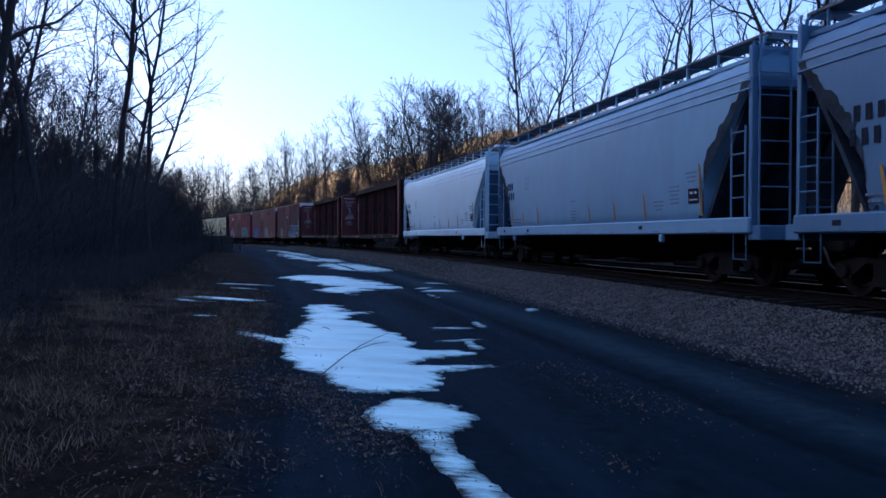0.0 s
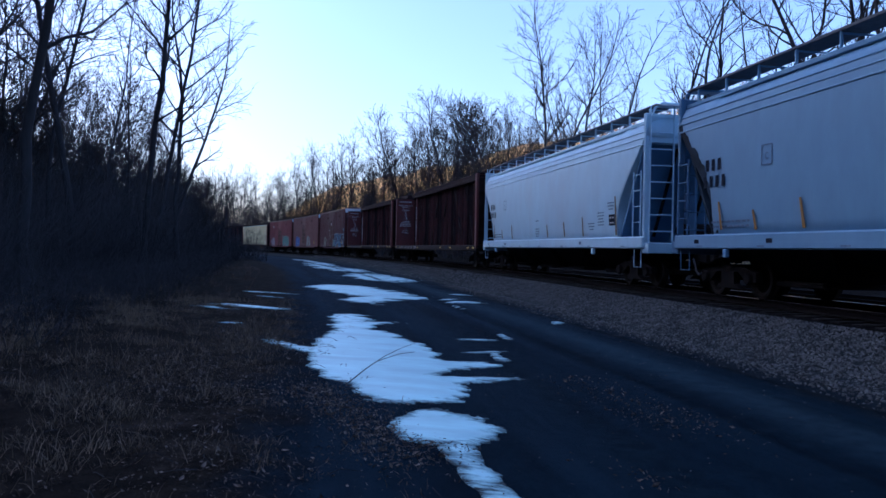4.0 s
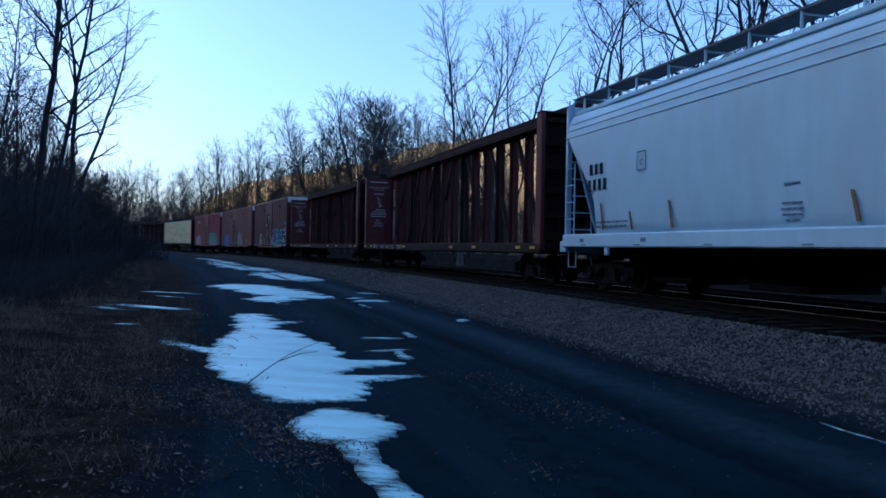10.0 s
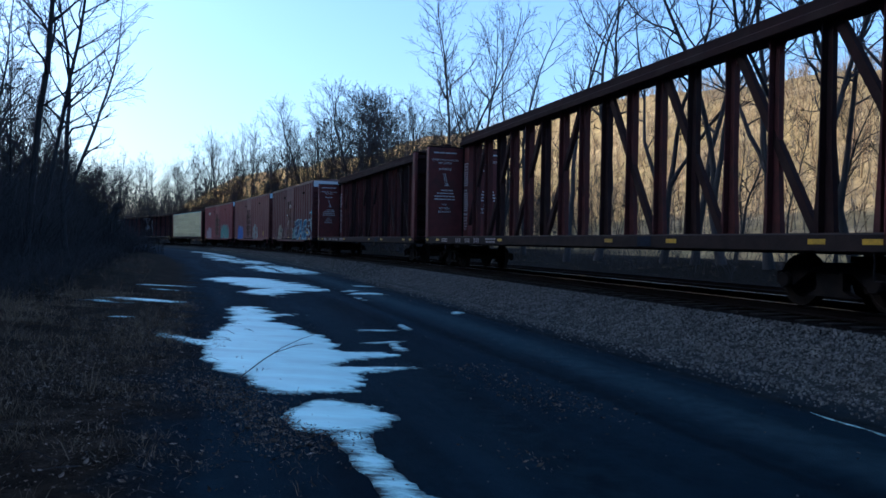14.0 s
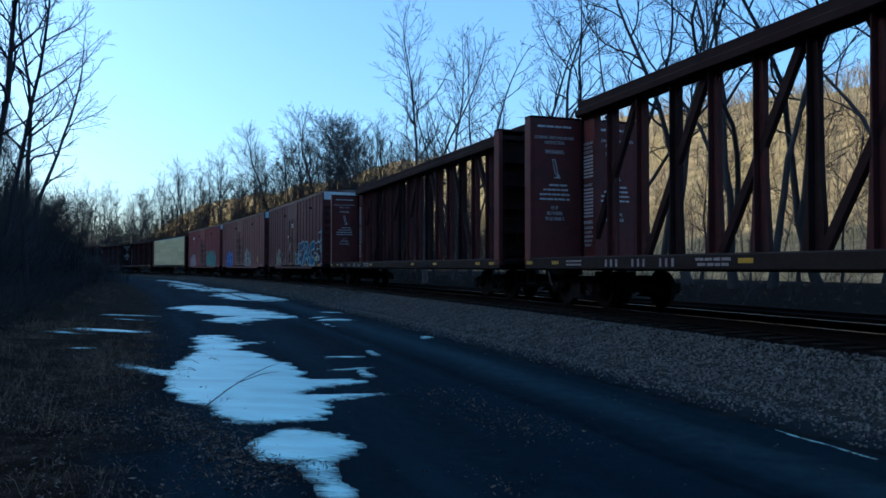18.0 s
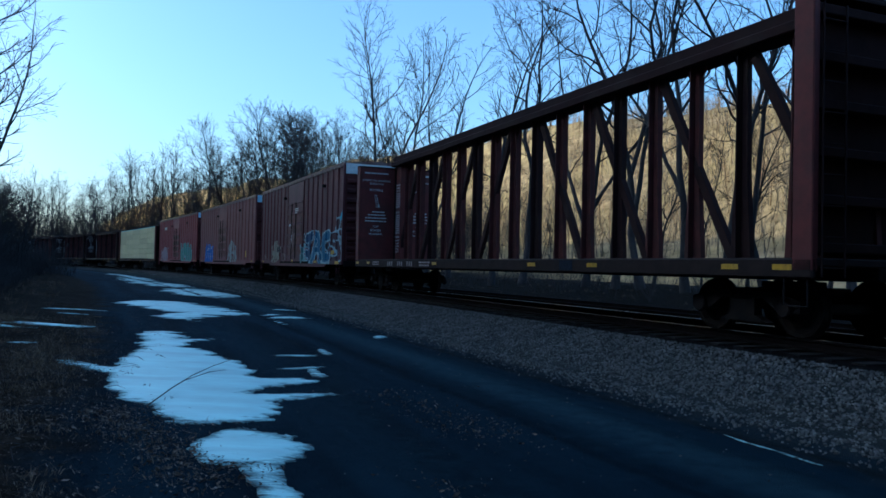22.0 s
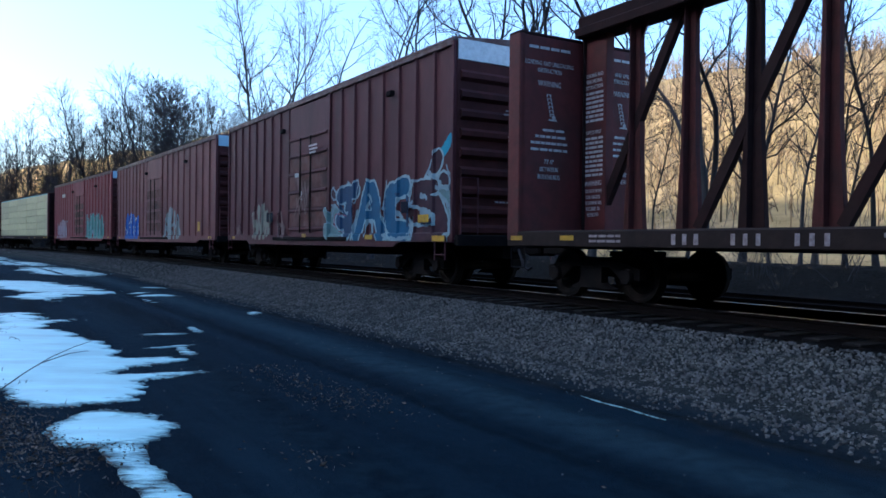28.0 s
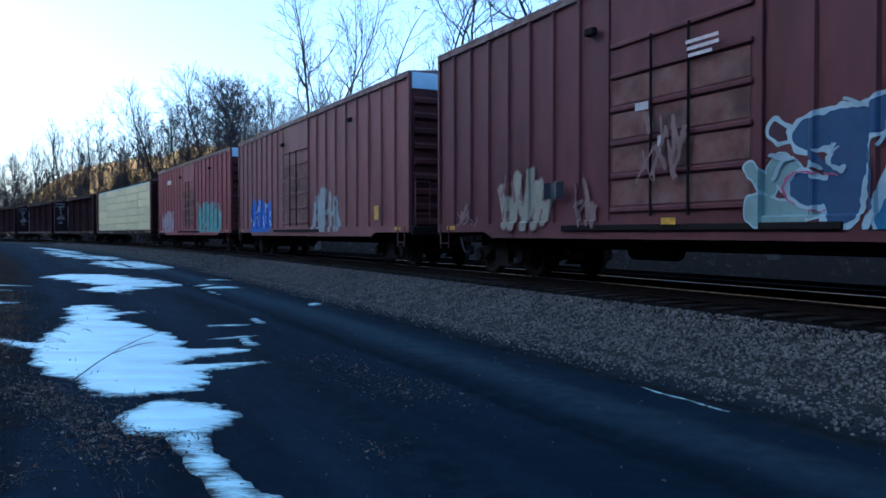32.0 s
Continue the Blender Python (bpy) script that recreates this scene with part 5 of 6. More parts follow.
def tag(name, x0, x1, z0, z1, fill, line, seed, fat=0.11, marks=0, mark_paint=None):
    """A patch of wild sprayed letters: upright fat strokes that lean on one another, with a ragged top."""
    r = random.Random(seed)
    n = max(4, int((x1 - x0) / 0.34))
    rows, knots = [], []
    for k in range(n):
        x = x0 + (x1 - x0) * (k + 0.5) / n
        top = z1 - (z1 - z0) * 0.55 * abs(2 * k / (n - 1) - 0.9) * r.random()
        a, b = (x + r.uniform(-0.2, 0.2), z0 + r.uniform(0, 0.15)), (x + r.uniform(-0.22, 0.22), top)
        rows.append((*a, *b, fat * r.uniform(0.7, 1.2)))
        if k:
            f = r.random()
            rows.append((last[0], last[1] + (last[2] - last[1]) * f, x, z0 + (top - z0) * (1 - f), fat * r.uniform(0.5, 0.9)))
        last = (x, z0 + 0.1, top)
    for k in range(marks):
        x, z = r.uniform(x0, x1), r.uniform(z0 + 0.1, z1 - 0.2)
        knots.append((x, z, x + r.uniform(-0.25, 0.25), z + r.uniform(0.15, 0.4), 0.045))
    return [(name, rows, fill, line, 0.035)] + ([(name, knots, mark_paint, None, 0.0)] if knots else [])


ART_A = BIG_PIECE + tag("beige sprayed letters", -5.1, -3.1, 1.02, 2.1, BEIGE, DULL, 12, 0.15, 4, DULL) + tag("faded sprayed scrawl", -7.1, -6.1, 1.02, 1.6, DULL, None, 5, 0.04) + tag("faded sprayed scrawl", -2.6, -1.75, 1.02, 1.9, DULL, None, 8, 0.05) + tag("sprayed scrawl on the door", -0.7, 0.3, 1.7, 2.7, DULL, None, 22, 0.03, 4, DULL)
ART_B = tag("strong blue sprayed letters with white slashes", -7.0, -3.9, 1.02, 2.2, STRONG_BLUE, STRONG_BLUE, 31, 0.2, 15, ICE_WHITE) + tag("stone grey sprayed letters", 1.5, 4.2, 1.02, 2.35, STONE_GREY, DULL, 37, 0.15, 6, PALE)
ART_C = tag("green teal sprayed letters", 2.2, 7.4, 1.02, 2.5, GREEN_TEAL, PALE, 43, 0.16, 8, PALE) + tag("lilac grey sprayed letters", -8.0, -4.2, 1.02, 2.3, LILAC, DULL, 47, 0.15, 5, PALE)

WHEELS = []
TRAIN = []


def couple(made, s0, s1, base):
    """Adds a car to the train: its ends on the line at the start, and the distance between its trucks."""
    car, keep = made
    TRAIN.append((car, s0, s1, base))
    WHEELS.extend(keep if s0 < 150 else [])


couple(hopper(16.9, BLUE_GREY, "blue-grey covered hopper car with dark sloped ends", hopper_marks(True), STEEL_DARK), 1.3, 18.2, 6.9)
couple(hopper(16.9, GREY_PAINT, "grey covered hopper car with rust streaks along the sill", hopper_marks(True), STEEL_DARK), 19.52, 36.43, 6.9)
couple(hopper(17.1, WHITE_PAINT, "clean white covered hopper car with black stencils", hopper_marks(False), GALV), 38.3, 55.4, 7.0)
couple(centerbeam(22.4, "empty brown red centre-beam flat car with bulkheads"), 56.95, 79.35, 9.4)
couple(centerbeam(21.6, "empty brown red centre-beam flat car coupled to a boxcar"), 81.1, 102.7, 9.1)
ANY = [(0.65, 3.68, 0.62, 0.05, WHITE_INK), (0.67, 3.58, 0.6, 0.05, WHITE_INK), (0.62, 3.48, 0.45, 0.05, WHITE_INK), (6.97, 1.45, 0.45, 0.17, YELLOW_REF), (-0.6, 2.9, 0.3, 0.12, GALV), (-0.2, 2.25, 0.07, 0.3, GALV), (0.0, 1.1, 0.3, 0.1, YELLOW_REF), (4.3, 1.05, 0.4, 0.11, YELLOW_REF), (7.6, 1.02, 0.5, 0.12, YELLOW_REF), (6.12, 1.72, 0.3, 0.26, BLACK_INK), (-3.2, 1.7, 0.22, 0.3, BLACK_INK), (-2.8, 1.7, 0.22, 0.3, BLACK_INK)]
couple(boxcar(16.0, BOX_RED, "oxide red high boxcar with blue and white sprayed lettering", 8, 0.0, 3.15, ANY, GALV, ART_A), 104.7, 120.7, 5.9)
couple(boxcar(18.9, BOX_RED_B, "faded oxide red boxcar with blue and grey spray paint", 9, -0.55, 3.1, [(7.5, 1.5, 0.3, 0.4, YELLOW_REF)], WHITE_PAINT, ART_B), 122.5, 141.4, 7.2)
couple(boxcar(18.6, BOX_RED_C, "bright red boxcar with faded spray paint", 9, 0.0, 3.1, [(-5.0, 4.2, 1.2, 0.25, WHITE_INK)], WHITE_PAINT, ART_C), 143.0, 161.6, 7.2)
couple(centerbeam(23.0, "centre-beam flat car loaded with pale wrapped lumber", True), 164.2, 187.2, 9.6)
couple(centerbeam(22.6, "far dark empty centre-beam flat car in the bend", False, BEAM_DARK), 189.0, 211.6, 9.4)
couple(centerbeam(22.6, "far dark empty centre-beam flat car in the bend", False, BEAM_DARK), 213.5, 236.1, 9.4)
couple(centerbeam(22.6, "far dark empty centre-beam flat car in the bend", False, BEAM_DARK), 238.0, 260.6, 9.4)
couple(centerbeam(22.6, "far dark empty centre-beam flat car in the bend", False, BEAM_DARK), 262.5, 285.1, 9.4)


# --- trees ---
def grow(seed, height, trunk_r, clear=0.42, forks=1, levels=4, gnarl=0.1, limbs_n=14, twigs=1.0, width=0.24, rise=0.035, split=0.8, fine=1.0):
    """A bare tree: lists of limbs as (points, radii, level). Leaders wander up, limbs leave them with an elbow and turn up again."""
    r = random.Random(seed)
    limbs = []
    SEG, BENDS, RATE = (0.0, 0.75, 0.5, 0.32, 0.3), (gnarl * 0.75, 0.12 + gnarl, 0.1 + gnarl * 0.7, 0.13, 0.1), (0, 2.0, 3.2, 3.4, 0)

    def shoot(p, d, length, r0, r1, level):
        n = 13 if level == 0 else max(2, min(9, int(length / SEG[level]) + 1))
        pts, rads, q = [p.copy()], [r0], d.copy()
        for i in range(n):
            q = (q + Vector((r.gauss(0, 1), r.gauss(0, 1), r.gauss(0, 0.5))) * BENDS[level] + Vector((0, 0, 0.09 if level == 0 else rise * (1 + i * 0.5)))).normalized()
            p = p + q * length / n
            pts.append(p.copy())
            rads.append(r0 + (r1 - r0) * ((i + 1) / n) ** (0.8 if level else 0.9))
        limbs.append((pts, rads, level))
        return pts, rads

    def fork(pts, rads, length, level, begin, many, reach):
        n, turn = len(pts) - 1, r.random() * 6.28
        for j in range(many):
            f = begin + (1 - begin) * (j + 0.15 + r.random() * 0.7) / many
            i = min(int(f * n), n - 1)
            a, ax, rad = pts[i].lerp(pts[i + 1], f * n - i), (pts[i + 1] - pts[i]).normalized(), rads[i]
            turn += 2.4 + r.uniform(-0.6, 0.6)
            side = Matrix.Rotation(turn, 3, ax) @ ax.orthogonal().normalized()
            w = r.uniform(0.65, 1.15) if level < 2 else r.uniform(0.5, 1.1)
            w *= 1.0 - 0.35 * f
            g = (f - begin) / (1 - begin + 1e-6)
            ln = reach * (r.uniform(0.55, 1.15)) * ((0.55 + 1.3 * g - 1.5 * g * g) if level == 1 else (1.05 - 0.6 * g))
            if ln < 0.12:
                continue
            thin = (0.012, 0.012, 0.0105, 0.009, 0.008)[level] * fine
            r0 = max(min(rad * 0.62, 0.018 * ln + 0.008 * (level == 1) + 0.004), thin)
            cp, cr = shoot(a, (ax * math.cos(w) + side * math.sin(w)).normalized(), ln, r0, max(r0 * 0.25, thin * 0.7), level)
            if level < levels:
                fork(cp, cr, ln, level + 1, 0.18, int(ln * RATE[level] * twigs + r.random()), ln * (0.56 if level == 1 else 0.5))

    a = r.random() * 6.28
    base = Vector((math.cos(a) * 0.03, math.sin(a) * 0.03, 1)).normalized()
    pts, rads = shoot(Vector((0, 0, -0.25)), base, height, trunk_r, 0.018, 0)
    fork(pts, rads, height, 1, clear, limbs_n, height * width)
    for k in range(forks - 1):
        f = clear * split * r.uniform(0.5, 1.0) if split > 0 else 0.0
        n = len(pts) - 1
        i = int(f * n)
        p0, rest = pts[i].lerp(pts[i + 1], f * n - i), height * (1 - f) * r.uniform(0.82, 0.97)
        a += 2.1 + r.random() * 2
        out = 0.3 + 0.25 * r.random()
        q, qr = shoot(p0, Vector((math.cos(a) * out, math.sin(a) * out, 1)).normalized(), rest, rads[i] * 0.8, 0.016, 0)
        c2 = max(0.12, (clear - f) / (1 - f))
        fork(q, qr, rest, 1, c2, max(4, int(limbs_n * 0.75)), rest * width)
    return limbs


def limb_arrays(limbs, keep, sides):
    """Vertices and faces of tapered limbs, those whose level is in keep."""
    V, F, n0 = [], [], 0
    for pts, rads, level in limbs:
        if level not in keep:
            continue
        n = sides[min(level, len(sides) - 1)]
        side = None
        for i, p in enumerate(pts):
            d = (pts[min(i + 1, len(pts) - 1)] - pts[max(i - 1, 0)]).normalized()
            side = d.orthogonal().normalized() if side is None else (side - d * side.dot(d)).normalized()
            up = d.cross(side)
            flare = 1 + (0.5 if level == 0 and i == 0 else 0)
            for k in range(n):
                a = 2 * math.pi * k / n
                V.append(p + (side * math.cos(a) + up * math.sin(a)) * rads[i] * flare)
        for i in range(len(pts) - 1):
            for k in range(n):
                F.append((n0 + i * n + k, n0 + i * n + (k + 1) % n, n0 + i * n + n + (k + 1) % n, n0 + i * n + n + k))
        n0 += len(pts) * n
    return V, F


def tree(seed, height, trunk_r, bark, label, **kw):
    """A bare tree as a thing: trunk, main limbs and crown of twigs."""
    limbs = grow(seed, height, trunk_r, **kw)
    ob = tagged(new("tree"), label, "tree", "bare trees")
    for name, keep, m in (("trunk", (0,), bark), ("branchwork", (1,), bark), ("crown", (2, 3, 4), TWIG)):
        v, f = limb_arrays(limbs, keep, (9, 6, 4, 3, 3))
        part(name, raw_mesh(name, v, f, m, True), None, ob)
    return ob


def stand(ob, x, y, turn=0.0, size=1.0, sink=0.1):
    ob.matrix_basis = Matrix.Translation((x, y, float(ground_z(x, y)[0]) - sink)) @ Matrix.Rotation(turn, 4, "Z")
    ob.scale = (size, size, size)
    return ob


def polar(az, dist):
    return dist * math.sin(radians(az)), dist * math.cos(radians(az))


KINDS = [
    tree(11, 23, 0.17, BARK, "tall bare slender tree with upswept limbs", clear=0.3, limbs_n=24, width=0.24),
    tree(12, 22, 0.15, BARK, "tall bare tree with an open fine crown", clear=0.25, limbs_n=26, width=0.22, gnarl=0.08),
    tree(13, 20, 0.2, BARK_PALE, "bare forked tree with pale bark", forks=2, clear=0.4, limbs_n=18, width=0.3),
    tree(14, 21, 0.2, BARK, "bare multi-stemmed tree with crooked limbs", forks=3, clear=0.3, limbs_n=14, width=0.26, split=0.6),
    tree(15, 17, 0.2, BARK, "bare spreading tree with dense twigs", forks=2, clear=0.26, limbs_n=18, width=0.34, twigs=1.05, rise=0.04, gnarl=0.11, fine=1.25),
    tree(16, 18, 0.13, BARK, "thin bare tree among the brush", clear=0.25, limbs_n=22, width=0.22, twigs=1.15, rise=0.035, fine=1.3),
    tree(27, 21, 0.21, BARK, "bare dark tree with sinuous ascending limbs", forks=2, clear=0.36, limbs_n=12, gnarl=0.17, width=0.32, twigs=0.85, rise=0.055),
    tree(18, 20, 0.19, BARK, "bare dark tree with a winding trunk", clear=0.34, limbs_n=15, gnarl=0.17, width=0.31, twigs=0.85, rise=0.055),
    tree(39, 19, 0.19, BARK, "bare tree with several crooked stems", forks=3, clear=0.36, limbs_n=10, gnarl=0.18, width=0.3, twigs=0.85, rise=0.055),
    tree(20, 10, 0.09, BARK, "small bare tree with a round twiggy crown", forks=3, clear=0.12, limbs_n=16, width=0.36, twigs=1.6, rise=0.035, gnarl=0.12, fine=1.1),
    tree(29, 19, 0.17, BARK, "bare tree forked high up with limbs reaching out", forks=2, clear=0.32, limbs_n=17, gnarl=0.12, width=0.29, rise=0.02),
]
USED = set()


def plant(kind, az, dist, turn=None, size=1.0):
    x, y = polar(az, dist)
    while river_bed(*off_line(x, y))[0] > 0.02:
        dist += -1.0 if dist < 62 else 1.0
        x, y = polar(az, dist)
    while -14.5 < off_line(x, y)[0][0] < 8.0 and dist > 24:
        dist -= 2.0
        x, y = polar(az, dist)
    if dist <= 24 and -12.5 < off_line(x, y)[0][0] < 8.0:
        return None
    turn = random.random() * 6.28 if turn is None else turn
    if kind not in USED:
        USED.add(kind)
        return stand(KINDS[kind], x, y, turn, size)
    ob = copy_thing(KINDS[kind], Matrix.Identity(4))
    return stand(ob, x, y, turn, size)


# the wood on the near side of the lane
for kind, az, dist, size in ((0, -52.9, 27, 1.1), (7, -51.1, 28, 1.1), (1, -47.9, 34, 1.1), (0, -43.9, 39, 1.05), (1, -43.2, 41, 0.95), (10, -41.3, 45, 0.98), (5, -49.6, 36, 1.0), (5, -46.2, 44, 0.85), (1, -55.0, 24, 1.0),
                             (2, -58.0, 30, 1.0), (0, -60.5, 24, 1.0), (4, -56.5, 40, 0.9), (5, -45.0, 52, 0.8), (5, -50.6, 42, 0.8), (5, -36.9, 105, 0.85), (5, -37.6, 108, 0.62), (5, -39.4, 84, 0.5), (5, -35.6, 160, 0.75), (5, -38.5, 96, 0.5), (5, -40.3, 75, 0.42), (5, -34.9, 170, 0.7)):
    plant(kind, az, dist, size=size)
r = random.Random(77)
for k in range(84):
    az = -55.0 + k * 0.18 + r.uniform(-0.3, 0.3)
    plant(r.choice((9, 9, 5, 4)) if k < 66 else 9, az, 36 + 0.7 * k * r.uniform(0.7, 1.2), size=(0.85 if k < 66 else 0.95) * r.uniform(0.7, 1.1))
for k in range(34):
    kind = r.choice((9, 9, 5))
    plant(kind, -43.5 + k * 0.28 + r.uniform(-0.2, 0.2), r.uniform(62, 100) + k, size=r.uniform(0.75, 1.15) * (0.6 if kind == 5 else 1.0))
# beyond the tracks
for kind, az, dist, size in ((2, -14.7, 58, 1.0), (10, -12.6, 57, 0.95), (3, -11.4, 60, 0.8), (7, -9.8, 55, 0.95), (7, -6.6, 46, 0.95), (6, -4.4, 45, 0.95), (8, 0.2, 40, 0.92), (7, 2.3, 38, 0.95), (6, 4.2, 37, 0.92), (8, 7.2, 34, 0.95),
                             (7, 9.6, 33, 0.9), (6, 12.5, 36, 0.9), (8, 17.7, 28, 0.8), (5, 23.5, 30, 0.55), (7, 31.0, 33, 0.9), (6, 34.5, 34, 0.9),
                             (3, -14.0, 66, 0.66), (4, 19.8, 44, 0.75), (5, 24.3, 40, 0.8), (5, 28.0, 42, 0.8),
                             (4, 5.0, 60, 0.5), (5, 8.2, 52, 0.5), (4, 11.2, 50, 0.5), (5, 13.8, 44, 0.5), (4, 16.2, 47, 0.52), (5, 21.6, 42, 0.5), (4, 26.2, 44, 0.5), (4, 30.4, 46, 0.5), (5, 33.0, 42, 0.5), (4, 36.0, 44, 0.5)):
    plant(kind, az, dist, size=size)


def reach(az, lateral):
    """How far off a sight line gets to a given distance beyond the track."""
    for dist in np.arange(25.0, 300.0, 2.0):
        if off_line(*polar(az, dist))[0][0] >= lateral:
            return float(dist)
    return 300.0


# the belt of trees between the track and the hill, tallest where the bend begins
r = random.Random(505)
for k in range(50):
    az = -34.5 + k * 0.39 + r.uniform(-0.3, 0.3)
    dist = min(reach(az, r.uniform(9, 17)) + (0 if k % 2 else r.uniform(0, 25)), 230)
    kind = r.choice((4, 4, 4, 10)) if az > -28 else r.choice((5, 4, 10, 10))
    tall = dist * math.tan(radians(float(np.interp(az, [-34.5, -30, -26.5, -23.5, -20.6, -18, -15.2], [5.6, 7.2, 8.8, 10.3, 11.4, 10.4, 9.0])))) + 1.2
    plant(kind, az, dist, size=tall / {4: 16.5, 5: 17.5, 10: 18.0}[kind] * r.uniform(0.72, 1.04))
for k in range(34):
    az = -42.5 + k * 0.26 + r.uniform(-0.2, 0.2)
    dist = min(reach(az, r.uniform(10, 45)), 280)
    kind = r.choice((5, 10, 1, 4))
    plant(kind, az, dist, size=(dist * math.tan(radians(r.uniform(3.4, 5.4))) + 1.5) / {4: 16.5, 5: 17.5, 10: 18.0, 1: 21.5}[kind])
# the wood that closes the bend
r = random.Random(404)
for k in range(44):
    plant(r.choice((0, 1, 1, 4, 5, 5)), -36.5 + k * 0.47 + r.uniform(-0.4, 0.4), r.uniform(150, 215) - (40 if k > 22 else 0) - (25 if k > 34 else 0), size=r.uniform(0.62, 0.98))


def fast_mesh(name, v, tri, material):
    """A triangle mesh straight from arrays."""
    me = bpy.data.meshes.new(name)
    n = len(tri)
    me.vertices.add(len(v))
    me.vertices.foreach_set("co", np.asarray(v, np.float32).ravel())
    me.loops.add(n * 3)
    me.loops.foreach_set("vertex_index", np.asarray(tri, np.int32).ravel())
    me.polygons.add(n)
    me.polygons.foreach_set("loop_start", np.arange(0, n * 3, 3, dtype=np.int32))
    me.materials.append(material)
    me.update(calc_edges=True)
    return me


def sticks(name, places, material, label, category, height, stems, seed, levels=1, thick=0.012, spread=0.35):
    """Many small bare stems with side twigs in one mesh, for what nobody could count."""
    r = np.random.RandomState(seed)
    at = np.repeat(np.array(places), stems, axis=0)
    n, sc = len(at), at[:, 3]

    def unit(d):
        return d / (np.linalg.norm(d, axis=1)[:, None] + 1e-9)

    d = unit(np.column_stack([r.normal(0, spread, (n, 2)), np.ones(n)]))
    ln = height * sc * r.uniform(0.5, 1.2, n)
    p = at[:, :3] + np.column_stack([r.normal(0, 0.3, (n, 2)) * sc[:, None], np.full(n, -0.05)])
    P, D, LN, T = [p], [d], [ln], [thick * sc]
    for _ in range(levels * 3):
        f = r.uniform(0.25, 0.95, n)
        P.append(p + d * (ln * f)[:, None])
        D.append(unit(d + r.normal(0, 0.5, (n, 3))))
        LN.append(ln * 0.42 * r.uniform(0.4, 1.4, n) * (1.15 - 0.6 * f))
        T.append(thick * sc * 0.5)
    p, d, ln, t = np.concatenate(P), np.concatenate(D), np.concatenate(LN), np.concatenate(T)
    n = len(p)
    side = unit(np.cross(d, (0.3, 0.2, 0.93)))
    up = np.cross(d, side)
    q = p + d * (ln * 0.55)[:, None] + r.normal(0, 0.05, (n, 3)) * ln[:, None]
    e = p + d * ln[:, None] + r.normal(0, 0.1, (n, 3)) * ln[:, None]
    ring = []
    for c, w in ((p, t), (q, t * 0.65)):
        for k in range(3):
            ring.append(c + (side * math.cos(k * 2.094) + up * math.sin(k * 2.094)) * w[:, None])
    v = np.stack(ring + [e], 1).reshape(-1, 3)
    tri = np.array([(0, 1, 4), (0, 4, 3), (3, 4, 6), (1, 2, 5), (1, 5, 4), (4, 5, 6), (2, 0, 3), (2, 3, 5), (5, 3, 6)])
    f = (tri[None] + (np.arange(n) * 7)[:, None, None]).reshape(-1, 3)
    return tagged(new(name, fast_mesh(name, v, f, material)), label, category, kind="stuff")


def scatter(n, seed, lat, srange, accept=None):
    """Random places by distance from the track and along it, with their ground height."""
    r = np.random.RandomState(seed)
    s, d = r.uniform(*srange, n), r.uniform(*lat, n)
    x, y, t = np.interp(s, SS, LX), np.interp(s, SS, LY), np.interp(s, SS, TH)
    x, y = x + np.cos(t) * d, y + np.sin(t) * d
    k = np.ones(n, bool) if accept is None else accept(x, y)
    return [(a, b, c, q) for a, b, c, q in zip(x[k], y[k], ground_z(x[k], y[k]), r.uniform(0.6, 1.3, k.sum()))]


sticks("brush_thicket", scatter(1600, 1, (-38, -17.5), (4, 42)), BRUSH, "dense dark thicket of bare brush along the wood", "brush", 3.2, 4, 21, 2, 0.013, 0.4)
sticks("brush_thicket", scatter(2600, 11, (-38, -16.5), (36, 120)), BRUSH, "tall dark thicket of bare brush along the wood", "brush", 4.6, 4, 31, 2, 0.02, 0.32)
sticks("brush_thicket", scatter(600, 9, (-24, -10.5), (85, 190)), BRUSH, "dark brush where the lane leaves the bend", "brush", 3.2, 5, 29, 1, 0.03, 0.34)
sticks("wood_saplings", scatter(2000, 10, (-60, -20), (60, 250)), BRUSH, "thin bare trees crowding the bend", "woods", 7.5, 2, 30, 5, 0.034, 0.18)
sticks("brush_thicket", scatter(1300, 6, (-30, -12.5), (110, 260)), BRUSH, "far dark brush along the wood's edge", "brush", 4.6, 4, 26, 1, 0.04, 0.3)
sticks("wood_saplings", scatter(2000, 2, (-75, -24), (-90, 330)), BRUSH, "far wood of bare saplings behind the thicket", "woods", 7.5, 2, 22, 4, 0.045, 0.2)
sticks("brush_thicket", scatter(1500, 8, (-20, -14.2), (2, 95)), BRUSH, "low bare brush at the wood's edge", "brush", 1.1, 5, 28, 2, 0.008, 0.6)
sticks("far_woods", scatter(2600, 3, (12, 70), (98, 430)), TWIG, "far bare woods beyond the tracks", "woods", 12.0, 1, 23, 7, 0.06, 0.12)
sticks("lineside_woods", scatter(260, 13, (9, 18), (62, 150)), TWIG, "thin bare trees along the river bank", "woods", 9.0, 1, 33, 7, 0.04, 0.12)
sticks("lineside_brush", scatter(520, 4, (9, 17), (-20, 160)), BRUSH, "bare shrubs beyond the second track", "brush", 1.9, 4, 24, 2, 0.011, 0.45)
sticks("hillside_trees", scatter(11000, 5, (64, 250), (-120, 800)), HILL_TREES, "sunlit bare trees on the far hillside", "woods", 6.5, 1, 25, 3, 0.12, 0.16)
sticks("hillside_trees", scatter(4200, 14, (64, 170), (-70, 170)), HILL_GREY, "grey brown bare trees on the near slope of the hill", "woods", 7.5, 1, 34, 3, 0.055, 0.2)


